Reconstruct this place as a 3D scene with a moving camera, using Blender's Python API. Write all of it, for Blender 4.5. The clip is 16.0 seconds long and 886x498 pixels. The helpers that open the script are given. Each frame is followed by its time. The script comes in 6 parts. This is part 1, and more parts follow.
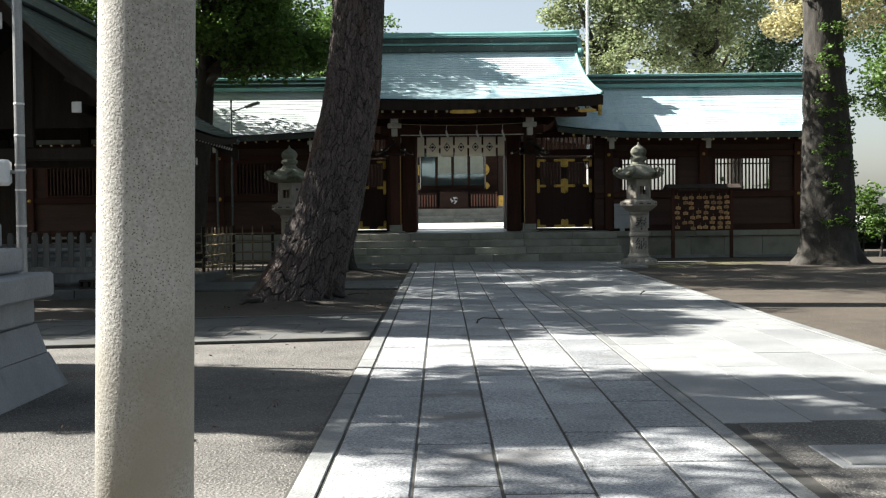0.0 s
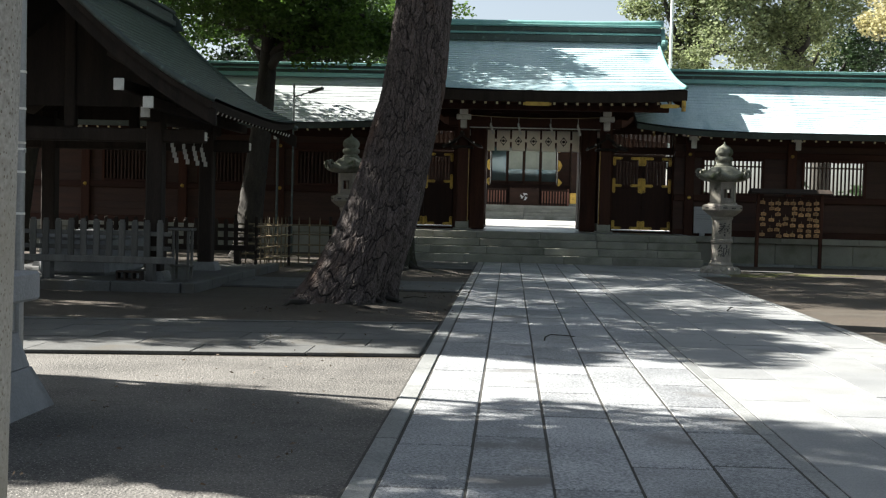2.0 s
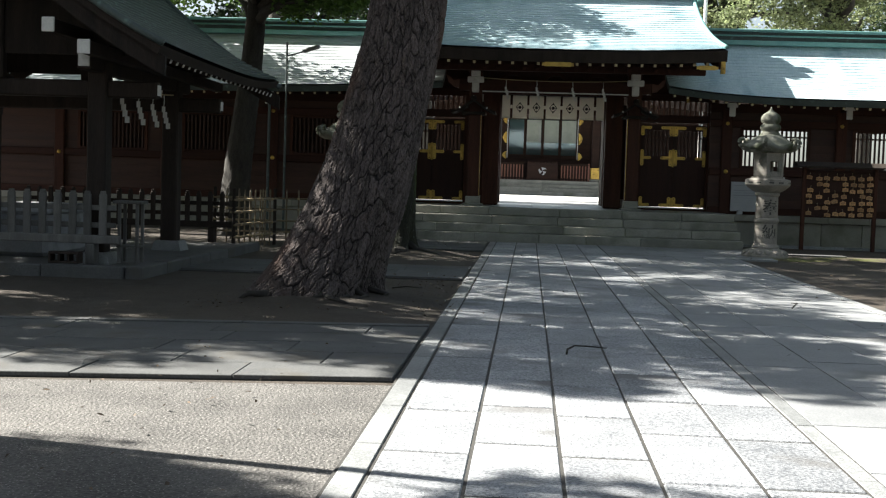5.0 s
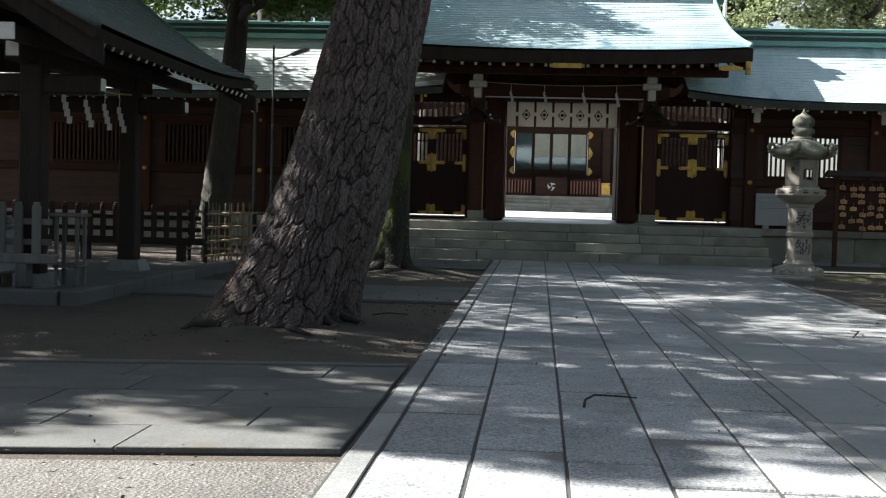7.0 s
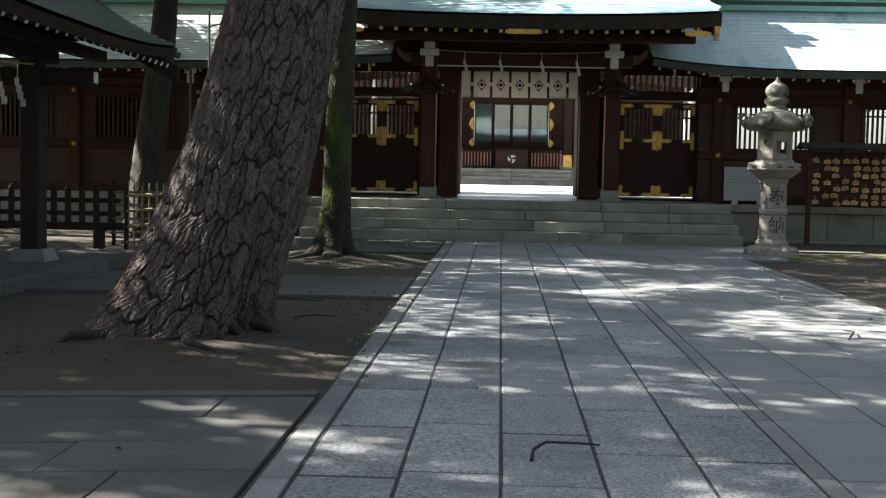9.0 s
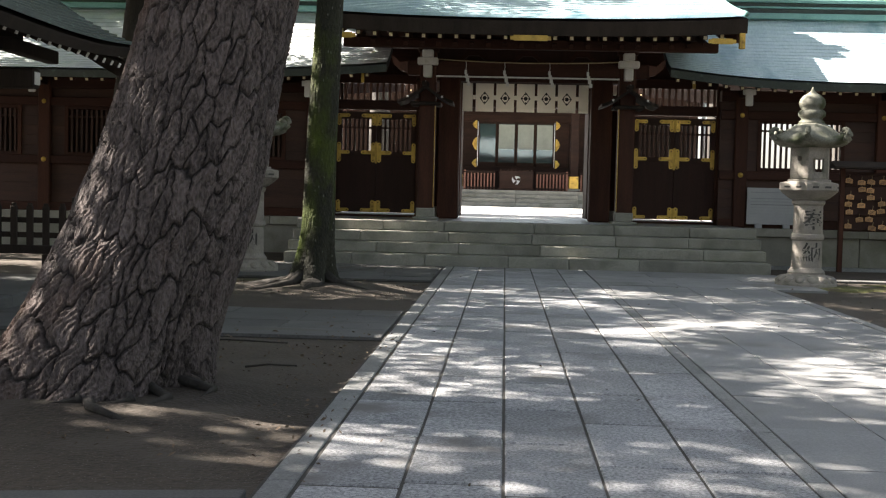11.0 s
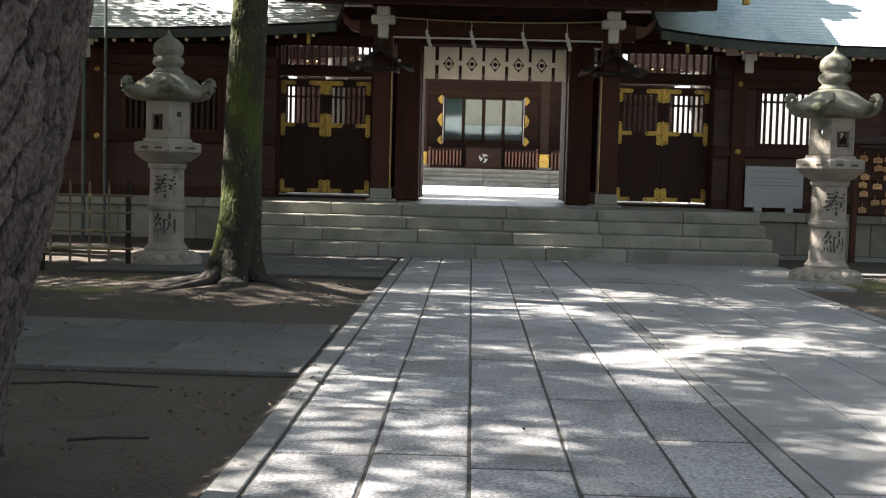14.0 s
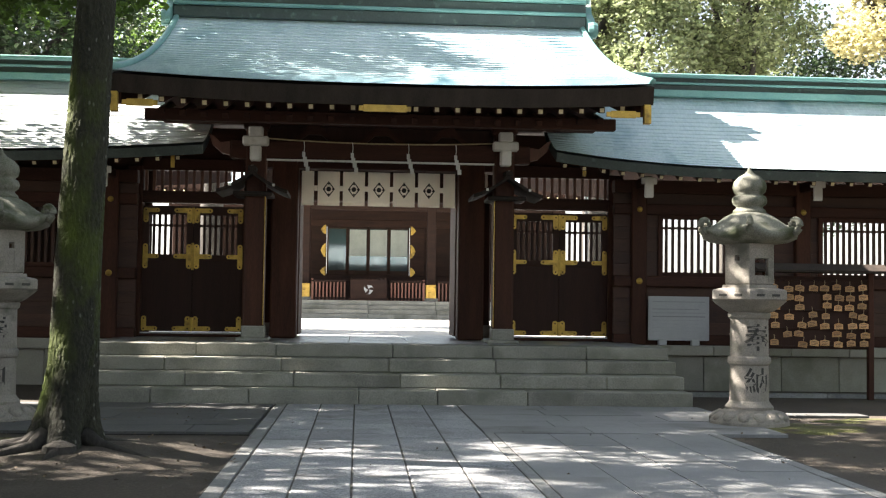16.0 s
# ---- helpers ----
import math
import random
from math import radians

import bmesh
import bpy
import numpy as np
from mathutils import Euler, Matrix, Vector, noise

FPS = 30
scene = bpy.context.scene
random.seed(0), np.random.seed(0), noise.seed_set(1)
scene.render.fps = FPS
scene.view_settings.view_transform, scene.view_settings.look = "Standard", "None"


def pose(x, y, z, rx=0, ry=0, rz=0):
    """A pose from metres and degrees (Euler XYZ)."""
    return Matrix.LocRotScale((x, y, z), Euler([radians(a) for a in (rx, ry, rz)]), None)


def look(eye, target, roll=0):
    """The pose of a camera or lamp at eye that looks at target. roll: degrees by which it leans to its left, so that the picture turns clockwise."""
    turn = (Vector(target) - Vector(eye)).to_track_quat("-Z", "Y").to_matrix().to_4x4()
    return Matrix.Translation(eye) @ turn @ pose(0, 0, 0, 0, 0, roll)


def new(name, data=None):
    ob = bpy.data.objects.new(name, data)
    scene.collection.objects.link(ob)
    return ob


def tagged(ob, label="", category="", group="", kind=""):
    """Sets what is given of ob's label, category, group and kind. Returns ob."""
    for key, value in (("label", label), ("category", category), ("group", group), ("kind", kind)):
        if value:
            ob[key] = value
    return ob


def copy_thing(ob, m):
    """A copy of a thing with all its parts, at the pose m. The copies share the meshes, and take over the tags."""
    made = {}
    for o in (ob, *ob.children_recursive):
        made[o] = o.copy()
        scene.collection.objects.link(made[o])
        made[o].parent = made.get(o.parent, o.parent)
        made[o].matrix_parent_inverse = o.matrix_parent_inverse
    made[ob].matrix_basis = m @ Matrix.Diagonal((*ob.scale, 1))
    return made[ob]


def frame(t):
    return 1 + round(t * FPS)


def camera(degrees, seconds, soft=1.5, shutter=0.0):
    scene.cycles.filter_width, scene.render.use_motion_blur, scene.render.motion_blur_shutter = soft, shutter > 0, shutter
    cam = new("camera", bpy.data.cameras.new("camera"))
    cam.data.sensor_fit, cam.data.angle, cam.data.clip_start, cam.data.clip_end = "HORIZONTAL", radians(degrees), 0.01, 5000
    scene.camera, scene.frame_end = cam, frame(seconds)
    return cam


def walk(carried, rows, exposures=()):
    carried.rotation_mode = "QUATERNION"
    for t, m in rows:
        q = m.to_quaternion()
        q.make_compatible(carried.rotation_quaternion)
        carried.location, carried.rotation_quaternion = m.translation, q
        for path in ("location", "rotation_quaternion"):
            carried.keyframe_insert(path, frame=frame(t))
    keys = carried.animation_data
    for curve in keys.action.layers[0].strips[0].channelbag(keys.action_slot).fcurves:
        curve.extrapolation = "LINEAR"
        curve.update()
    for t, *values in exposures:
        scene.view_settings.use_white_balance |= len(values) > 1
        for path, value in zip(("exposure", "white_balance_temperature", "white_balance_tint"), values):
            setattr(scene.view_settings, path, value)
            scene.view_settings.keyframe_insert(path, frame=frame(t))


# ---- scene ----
cam = camera(40.6, 16.0, soft=1.2)
PATH = [
    (0, (-0.635, -34.695, 1.348), (-0.632, -32.696, 1.286), -0.6),
    (0.5, (-0.604, -34.331, 1.355), (-0.63, -32.332, 1.311), -0.2),
    (1, (-0.637, -33.84, 1.381), (-0.643, -31.841, 1.314), 1.2),
    (1.5, (-0.594, -33.40, 1.354), (-0.634, -31.401, 1.287), 1.1),
    (2, (-0.604, -32.953, 1.407), (-0.715, -30.957, 1.334), 1.4),
    (2.5, (-0.626, -32.384, 1.389), (-0.643, -30.386, 1.32), 1.5),
    (3, (-0.617, -31.747, 1.291), (-0.644, -29.747, 1.264), 1.9),
    (3.5, (-0.639, -31.383, 1.304), (-0.686, -29.384, 1.274), 2.0),
    (4, (-0.632, -30.731, 1.353), (-0.659, -28.734, 1.245), 1.9),
    (4.2, (-0.602, -30.452, 1.355), (-0.66, -28.456, 1.242), 1.6),
    (6.3, (-0.536, -28.522, 1.299), (-0.709, -26.532, 1.191), 2.1),
    (6.5, (-0.564, -28.2, 1.292), (-0.681, -26.206, 1.194), 2.2),
    (7, (-0.516, -27.371, 1.211), (-0.672, -25.379, 1.128), 1.5),
    (7.5, (-0.457, -27.198, 1.252), (-0.662, -25.21, 1.163), 1.2),
    (8, (-0.439, -26.661, 1.294), (-0.536, -24.667, 1.172), 1.4),
    (8.5, (-0.366, -26.067, 1.263), (-0.469, -24.073, 1.147), 1.4),
    (9, (-0.378, -25.697, 1.316), (-0.472, -23.704, 1.187), 1.1),
    (9.2, (-0.337, -25.505, 1.312), (-0.41, -23.51, 1.19), 1.0),
    (11.3, (-0.378, -23.384, 1.261), (-0.485, -21.388, 1.18), 1.3),
    (11.5, (-0.347, -23.244, 1.266), (-0.455, -21.249, 1.192), 1.1),
    (12, (-0.399, -22.715, 1.37), (-0.389, -20.718, 1.259), 1.2),
    (12.5, (-0.34, -22.099, 1.275), (-0.413, -20.104, 1.142), 1.4),
    (13, (-0.379, -21.873, 1.264), (-0.428, -19.879, 1.114), 1.8),
    (13.5, (-0.392, -21.154, 1.234), (-0.301, -19.16, 1.106), 1.9),
    (14, (-0.373, -20.662, 1.264), (-0.418, -18.666, 1.138), 1.5),
    (14.5, (-0.405, -20.326, 1.311), (-0.439, -18.33, 1.188), 1.7),
    (15, (-0.359, -19.514, 1.393), (-0.34, -17.515, 1.313), 1.4),
    (15.5, (-0.307, -19.255, 1.316), (-0.274, -17.256, 1.354), 1.3),
    (16, (-0.325, -18.804, 1.325), (-0.185, -16.812, 1.42), 0.8),
]
walk(cam, [(t, look(eye, target, roll)) for t, eye, target, roll in PATH], exposures=((0, 2.02, 6380, 8), (4.2, 2.08, 6350, 8), (6.5, 2.14, 6270, 9), (7.5, 2.14, 6220, 8), (8.5, 2.34, 6280, 9), (9.2, 2.54, 6520, 11), (11.5, 2.94, 6850, 14), (14.5, 3.04, 6830, 14), (16, 3.2, 6760, 13)))

# ---- world, sun, exposure ----
SUN_AZ, SUN_EL = radians(-78), radians(40)
sun_dir = Vector((math.sin(SUN_AZ) * math.cos(SUN_EL), math.cos(SUN_AZ) * math.cos(SUN_EL), math.sin(SUN_EL)))
world = bpy.data.worlds.new("sky")
scene.world = world
world.use_nodes = True
_n = world.node_tree.nodes
_sky = _n.new("ShaderNodeTexSky")
_sky.sky_type, _sky.sun_disc = "NISHITA", False
_sky.sun_elevation, _sky.sun_rotation = SUN_EL, SUN_AZ % (2 * math.pi)
_sky.dust_density, _sky.air_density = 1.5, 1.0
_haze = _n.new("ShaderNodeHueSaturation")
_haze.inputs["Saturation"].default_value, _haze.inputs["Value"].default_value = 0.55, 0.82
world.node_tree.links.new(_sky.outputs[0], _haze.inputs["Color"])
world.node_tree.links.new(_haze.outputs[0], _n["Background"].inputs[0])
_n["Background"].inputs[1].default_value = 0.05
sun_lamp = bpy.data.lights.new("sun", "SUN")
sun_lamp.energy, sun_lamp.angle, sun_lamp.color = 5.0, radians(0.53), (1.0, 0.95, 0.87)
sun = new("sun", sun_lamp)
sun.matrix_world = look(sun_dir * 60, (0, 0, 0))


# ---- materials ----
def surf(name, a, b, scale=3.0, fine=60.0, rough=0.75, bump=0.25, metal=0.0, spread=0.25, stretch=(1, 1, 1), speck=None, stain=None, island=False, contrast=0.5, dist=0.02, spec=0.5, trans=0.0):
    """A worn surface: two tones at two scales, grain, an optional speckle and stain, tone shifted from object to object."""
    m = bpy.data.materials.new(name)
    m.use_nodes = True
    t = m.node_tree
    n, l = t.nodes, t.links
    p = n["Principled BSDF"]
    tc = n.new("ShaderNodeTexCoord")
    mp = n.new("ShaderNodeMapping")
    mp.inputs["Scale"].default_value = stretch
    l.new(tc.outputs["Object"], mp.inputs[0])
    info = n.new("ShaderNodeObjectInfo")
    shift = n.new("ShaderNodeVectorMath")
    shift.operation = "MULTIPLY_ADD"
    l.new(info.outputs["Random"], shift.inputs[0])
    shift.inputs[1].default_value = (37, 19, 53)
    l.new(mp.outputs[0], shift.inputs[2])
    co = shift.outputs[0]
    big = n.new("ShaderNodeTexNoise")
    big.inputs["Scale"].default_value, big.inputs["Detail"].default_value, big.inputs["Roughness"].default_value = scale, 6, 0.65
    l.new(co, big.inputs["Vector"])
    small = n.new("ShaderNodeTexNoise")
    small.inputs["Scale"].default_value, small.inputs["Detail"].default_value = fine, 3
    l.new(co, small.inputs["Vector"])
    mixf = n.new("ShaderNodeMath")
    mixf.operation = "MULTIPLY_ADD"
    l.new(small.outputs[0], mixf.inputs[0])
    mixf.inputs[1].default_value = contrast
    l.new(big.outputs[0], mixf.inputs[2])
    ramp = n.new("ShaderNodeMapRange")
    ramp.inputs[1].default_value, ramp.inputs[2].default_value = 0.3 + contrast * 0.42, 0.7 + contrast * 0.58
    l.new(mixf.outputs[0], ramp.inputs[0])
    mix = n.new("ShaderNodeMix")
    mix.data_type = "RGBA"
    mix.inputs[6].default_value, mix.inputs[7].default_value = (*a, 1), (*b, 1)
    l.new(ramp.outputs[0], mix.inputs[0])
    col = mix.outputs[2]
    if speck:
        v = n.new("ShaderNodeTexVoronoi")
        v.inputs["Scale"].default_value = speck[1]
        l.new(co, v.inputs["Vector"])
        mr = n.new("ShaderNodeMapRange")
        mr.inputs[1].default_value, mr.inputs[2].default_value, mr.inputs[3].default_value, mr.inputs[4].default_value = speck[2], speck[2] + 0.08, 1, 0
        l.new(v.outputs["Distance"], mr.inputs[0])
        mx = n.new("ShaderNodeMix")
        mx.data_type = "RGBA"
        l.new(mr.outputs[0], mx.inputs[0])
        l.new(col, mx.inputs[6])
        mx.inputs[7].default_value = (*speck[0], 1)
        col = mx.outputs[2]
    if stain:
        s = n.new("ShaderNodeTexNoise")
        s.inputs["Scale"].default_value, s.inputs["Detail"].default_value = stain[1], 5
        l.new(co, s.inputs["Vector"])
        mr = n.new("ShaderNodeMapRange")
        mr.inputs[1].default_value, mr.inputs[2].default_value = stain[2], stain[2] + 0.15
        l.new(s.outputs[0], mr.inputs[0])
        mx = n.new("ShaderNodeMix")
        mx.data_type = "RGBA"
        l.new(mr.outputs[0], mx.inputs[0])
        l.new(col, mx.inputs[6])
        mx.inputs[7].default_value = (*stain[0], 1)
        col = mx.outputs[2]
    hsv = n.new("ShaderNodeHueSaturation")
    vr = n.new("ShaderNodeMapRange")
    vr.inputs[3].default_value, vr.inputs[4].default_value = 1 - spread, 1 + spread
    if island:
        g = n.new("ShaderNodeNewGeometry")
        l.new(g.outputs["Random Per Island"], vr.inputs[0])
    else:
        l.new(info.outputs["Random"], vr.inputs[0])
    l.new(vr.outputs[0], hsv.inputs["Value"])
    l.new(col, hsv.inputs["Color"])
    l.new(hsv.outputs[0], p.inputs["Base Color"])
    rr = n.new("ShaderNodeMapRange")
    rr.inputs[3].default_value, rr.inputs[4].default_value = max(rough - 0.1, 0.04), min(rough + 0.1, 1)
    l.new(big.outputs[0], rr.inputs[0])
    l.new(rr.outputs[0], p.inputs["Roughness"])
    p.inputs["Metallic"].default_value = metal
    p.inputs["Specular IOR Level"].default_value = spec
    if bump:
        bp = n.new("ShaderNodeBump")
        bp.inputs["Strength"].default_value, bp.inputs["Distance"].default_value = bump, dist
        l.new(mixf.outputs[0], bp.inputs["Height"])
        l.new(bp.outputs[0], p.inputs["Normal"])
    if trans:
        tr = n.new("ShaderNodeBsdfTranslucent")
        l.new(hsv.outputs[0], tr.inputs[0])
        ms = n.new("ShaderNodeMixShader")
        ms.inputs[0].default_value = trans
        l.new(p.outputs[0], ms.inputs[1])
        l.new(tr.outputs[0], ms.inputs[2])
        l.new(ms.outputs[0], n["Material Output"].inputs[0])
    return m


M_GRANITE = surf("granite_paving", (0.12, 0.126, 0.136), (0.40, 0.41, 0.42), 1.3, 55, 0.7, 0.6, spread=0.16, speck=((0.06, 0.06, 0.065), 90, 0.2), stain=((0.13, 0.125, 0.12), 1.6, 0.58), dist=0.006, contrast=1.6)
M_KERB = surf("kerb_granite", (0.12, 0.125, 0.125), (0.27, 0.275, 0.27), 1.5, 60, 0.7, 0.4, spread=0.14, speck=((0.08, 0.08, 0.08), 110, 0.18), dist=0.006, contrast=0.9)
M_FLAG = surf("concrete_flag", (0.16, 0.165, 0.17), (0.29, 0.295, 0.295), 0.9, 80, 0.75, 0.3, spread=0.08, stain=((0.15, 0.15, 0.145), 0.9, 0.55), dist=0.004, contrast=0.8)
# base tone lowered to take in part of the tree shade on the side paths
M_SIDEFLAG = surf("shade_toned_side_stone", (0.05, 0.051, 0.05), (0.125, 0.126, 0.122), 1.4, 70, 0.78, 0.35, spread=0.16, stain=((0.08, 0.073, 0.06), 1.8, 0.55), dist=0.006, contrast=0.8)
M_FLOOR = surf("polished_floor_stone", (0.24, 0.245, 0.25), (0.34, 0.345, 0.35), 1.0, 70, 0.32, 0.1, spread=0.06, dist=0.003)
M_JOINT = surf("joint_soil", (0.022, 0.021, 0.019), (0.05, 0.047, 0.041), 6, 80, 0.95, 0.4)
M_EARTH = surf("packed_earth", (0.026, 0.020, 0.014), (0.075, 0.058, 0.042), 0.7, 35, 0.95, 0.7, spread=0, stain=((0.06, 0.05, 0.038), 2.2, 0.5), speck=((0.16, 0.145, 0.12), 40, 0.1), dist=0.02, contrast=0.9)
M_GRAVEL = surf("gravelly_ground", (0.048, 0.045, 0.041), (0.165, 0.155, 0.142), 1.0, 55, 0.95, 0.9, spread=0, speck=((0.29, 0.275, 0.255), 45, 0.16), dist=0.02, contrast=1.1)
M_MOSS = surf("moss", (0.06, 0.07, 0.02), (0.17, 0.165, 0.05), 5, 90, 0.95, 0.9, spread=0.2, stain=((0.075, 0.058, 0.04), 2.5, 0.48), dist=0.02, contrast=0.9)
M_STEP = surf("step_granite", (0.16, 0.157, 0.135), (0.36, 0.352, 0.305), 1.1, 60, 0.72, 0.3, spread=0.12, stain=((0.15, 0.15, 0.12), 1.3, 0.56), dist=0.006, contrast=0.7)
M_PLINTH = surf("plinth_stone", (0.21, 0.203, 0.17), (0.38, 0.367, 0.315), 0.9, 60, 0.78, 0.3, spread=0.1, stain=((0.16, 0.16, 0.12), 1.1, 0.56), dist=0.008)
M_LANTERN = surf("lantern_granite", (0.18, 0.163, 0.142), (0.38, 0.345, 0.30), 2.2, 70, 0.82, 0.6, spread=0.06, stain=((0.12, 0.12, 0.095), 3.0, 0.56), speck=((0.11, 0.105, 0.10), 100, 0.16), dist=0.008, contrast=0.8)
M_LANTERN_MOSSY = surf("lantern_granite_lichen", (0.09, 0.095, 0.07), (0.27, 0.265, 0.22), 3.5, 70, 0.88, 0.7, spread=0.06, stain=((0.06, 0.07, 0.035), 3.6, 0.5), dist=0.01, contrast=0.8)
M_CARVED = surf("carved_letter", (0.045, 0.043, 0.04), (0.075, 0.072, 0.066), 8, 80, 0.9, 0.2)
M_TORII = surf("torii_granite", (0.17, 0.163, 0.148), (0.34, 0.33, 0.305), 1.4, 110, 0.78, 0.45, spread=0, speck=((0.10, 0.082, 0.06), 110, 0.2), stain=((0.21, 0.19, 0.15), 1.1, 0.52), dist=0.005, contrast=1.2)
M_PEDESTAL = surf("pedestal_stone", (0.19, 0.195, 0.205), (0.31, 0.315, 0.325), 1.8, 60, 0.8, 0.6, spread=0.12, stain=((0.14, 0.14, 0.145), 2.4, 0.55), dist=0.015)
M_WOOD = surf("dark_stained_wood", (0.032, 0.012, 0.008), (0.085, 0.033, 0.019), 1.6, 40, 0.7, 0.25, spec=0.25, spread=0.22, stretch=(3, 3, 0.35), dist=0.006)
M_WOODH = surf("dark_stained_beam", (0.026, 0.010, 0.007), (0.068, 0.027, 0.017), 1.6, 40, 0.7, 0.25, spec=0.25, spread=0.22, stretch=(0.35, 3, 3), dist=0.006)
M_WALLBOARD = surf("brown_wall_board", (0.034, 0.016, 0.011), (0.078, 0.036, 0.024), 1.5, 35, 0.7, 0.3, spread=0.15, stretch=(0.4, 3, 3), dist=0.006)
M_DOOR = surf("dark_door_wood", (0.024, 0.011, 0.008), (0.05, 0.022, 0.015), 1.4, 40, 0.65, 0.2, spec=0.25, spread=0.1, stretch=(4, 4, 0.3), dist=0.004)
M_GREYWOOD = surf("weathered_grey_wood", (0.07, 0.068, 0.062), (0.16, 0.155, 0.145), 1.8, 50, 0.85, 0.5, spread=0.25, stretch=(4, 4, 0.3), dist=0.006)
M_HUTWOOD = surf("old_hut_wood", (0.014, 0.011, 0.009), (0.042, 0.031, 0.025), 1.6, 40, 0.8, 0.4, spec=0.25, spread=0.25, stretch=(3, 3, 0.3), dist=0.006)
M_HALLWOOD = surf("hall_timber", (0.014, 0.007, 0.005), (0.036, 0.018, 0.012), 1.6, 40, 0.75, 0.25, spread=0.2, stretch=(0.5, 3, 3), dist=0.006, spec=0.2)
M_PALE_PANEL = surf("pale_green_panel", (0.30, 0.34, 0.30), (0.42, 0.46, 0.41), 2, 60, 0.7, 0.1, spread=0.1, dist=0.002)
M_BAMBOO = surf("dry_bamboo", (0.10, 0.075, 0.045), (0.22, 0.17, 0.10), 3, 40, 0.55, 0.2, spread=0.3, dist=0.004)
M_WHITE = surf("white_painted_wood", (0.58, 0.57, 0.54), (0.76, 0.75, 0.71), 4, 50, 0.7, 0.15, spread=0.06, stain=((0.45, 0.43, 0.39), 4, 0.6), dist=0.003)
M_GOLD = surf("gilt_brass", (0.42, 0.26, 0.05), (0.68, 0.45, 0.10), 7, 60, 0.42, 0.2, metal=0.5, spread=0.15, stain=((0.22, 0.14, 0.04), 5, 0.56), dist=0.002)
M_COPPER = surf("verdigris_copper", (0.36, 0.50, 0.545), (0.66, 0.77, 0.80), 0.9, 30, 0.45, 0.12, metal=0.0, spread=0, stretch=(1, 0.35, 0.35), stain=((0.27, 0.42, 0.48), 1.5, 0.57), dist=0.004, spec=0.5)
M_COPPER_TRIM = surf("verdigris_trim", (0.12, 0.28, 0.27), (0.24, 0.44, 0.41), 2, 40, 0.5, 0.15, spread=0.08, dist=0.004)
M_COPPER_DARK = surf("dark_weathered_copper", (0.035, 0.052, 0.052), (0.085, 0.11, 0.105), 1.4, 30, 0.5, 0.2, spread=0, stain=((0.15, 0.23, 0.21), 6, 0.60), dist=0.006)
M_LEFTROOF = surf("pale_copper_roof", (0.46, 0.50, 0.51), (0.64, 0.67, 0.67), 0.9, 30, 0.42, 0.15, metal=0.1, spread=0, stain=((0.36, 0.41, 0.42), 1.5, 0.56), dist=0.005, spec=0.8)
M_CLOTH = surf("cream_cloth", (0.80, 0.77, 0.69), (0.90, 0.87, 0.80), 3, 200, 0.9, 0.1, spread=0.03, dist=0.002, trans=0.6)
M_PAPER = surf("white_paper", (0.72, 0.72, 0.70), (0.82, 0.82, 0.80), 6, 80, 0.8, 0.05, spread=0.04, trans=0.3)
M_CREST = surf("black_crest_dye", (0.02, 0.02, 0.022), (0.04, 0.04, 0.042), 20, 100, 0.9, 0)
M_ROPE = surf("straw_rope", (0.30, 0.23, 0.13), (0.46, 0.37, 0.22), 20, 120, 0.9, 0.4)
M_PLAQUE = surf("bare_plaque_wood", (0.42, 0.21, 0.08), (0.66, 0.40, 0.19), 3, 60, 0.65, 0.1, spread=0.3, stretch=(0.5, 3, 3), dist=0.002)
M_INK = surf("ink", (0.05, 0.04, 0.035), (0.10, 0.08, 0.07), 20, 100, 0.9, 0)
M_SIGN = surf("grey_notice_board", (0.36, 0.37, 0.38), (0.47, 0.48, 0.49), 2, 60, 0.6, 0.1, spread=0, dist=0.002)
M_SIGNTEXT = surf("faded_print", (0.32, 0.33, 0.34), (0.39, 0.40, 0.41), 10, 60, 0.7, 0)
M_STEEL = surf("grey_steel", (0.22, 0.225, 0.23), (0.33, 0.335, 0.34), 4, 50, 0.45, 0.1, metal=0.6, spread=0.05, dist=0.002)
M_PLASTIC = surf("white_plastic", (0.66, 0.67, 0.67), (0.76, 0.77, 0.77), 4, 50, 0.45, 0.05, spread=0)
M_COURT = surf("sunlit_gravel", (0.42, 0.41, 0.39), (0.58, 0.57, 0.54), 0.8, 60, 0.9, 0.4, spread=0, dist=0.01)
M_RED = surf("vermilion_wood", (0.11, 0.045, 0.03), (0.20, 0.085, 0.055), 2, 40, 0.6, 0.2, spread=0.15, stretch=(3, 3, 0.4))
M_BARK = surf("pine_bark", (0.028, 0.021, 0.019), (0.128, 0.106, 0.099), 9, 60, 0.95, 1.0, spread=0, stain=((0.085, 0.054, 0.042), 1.7, 0.55), dist=0.03, stretch=(1, 1, 0.45), contrast=1.3)
M_BARK2 = surf("grey_bark", (0.016, 0.014, 0.012), (0.055, 0.049, 0.041), 5, 45, 0.95, 0.9, spread=0.1, dist=0.02, stretch=(1, 1, 0.35))
M_MOSSBARK = surf("mossy_bark", (0.009, 0.009, 0.006), (0.036, 0.037, 0.022), 3, 40, 0.95, 1.0, spread=0, stain=((0.06, 0.085, 0.008), 1.9, 0.55), speck=((0.13, 0.13, 0.11), 14, 0.09), dist=0.03, stretch=(1, 1, 0.5), contrast=0.9)
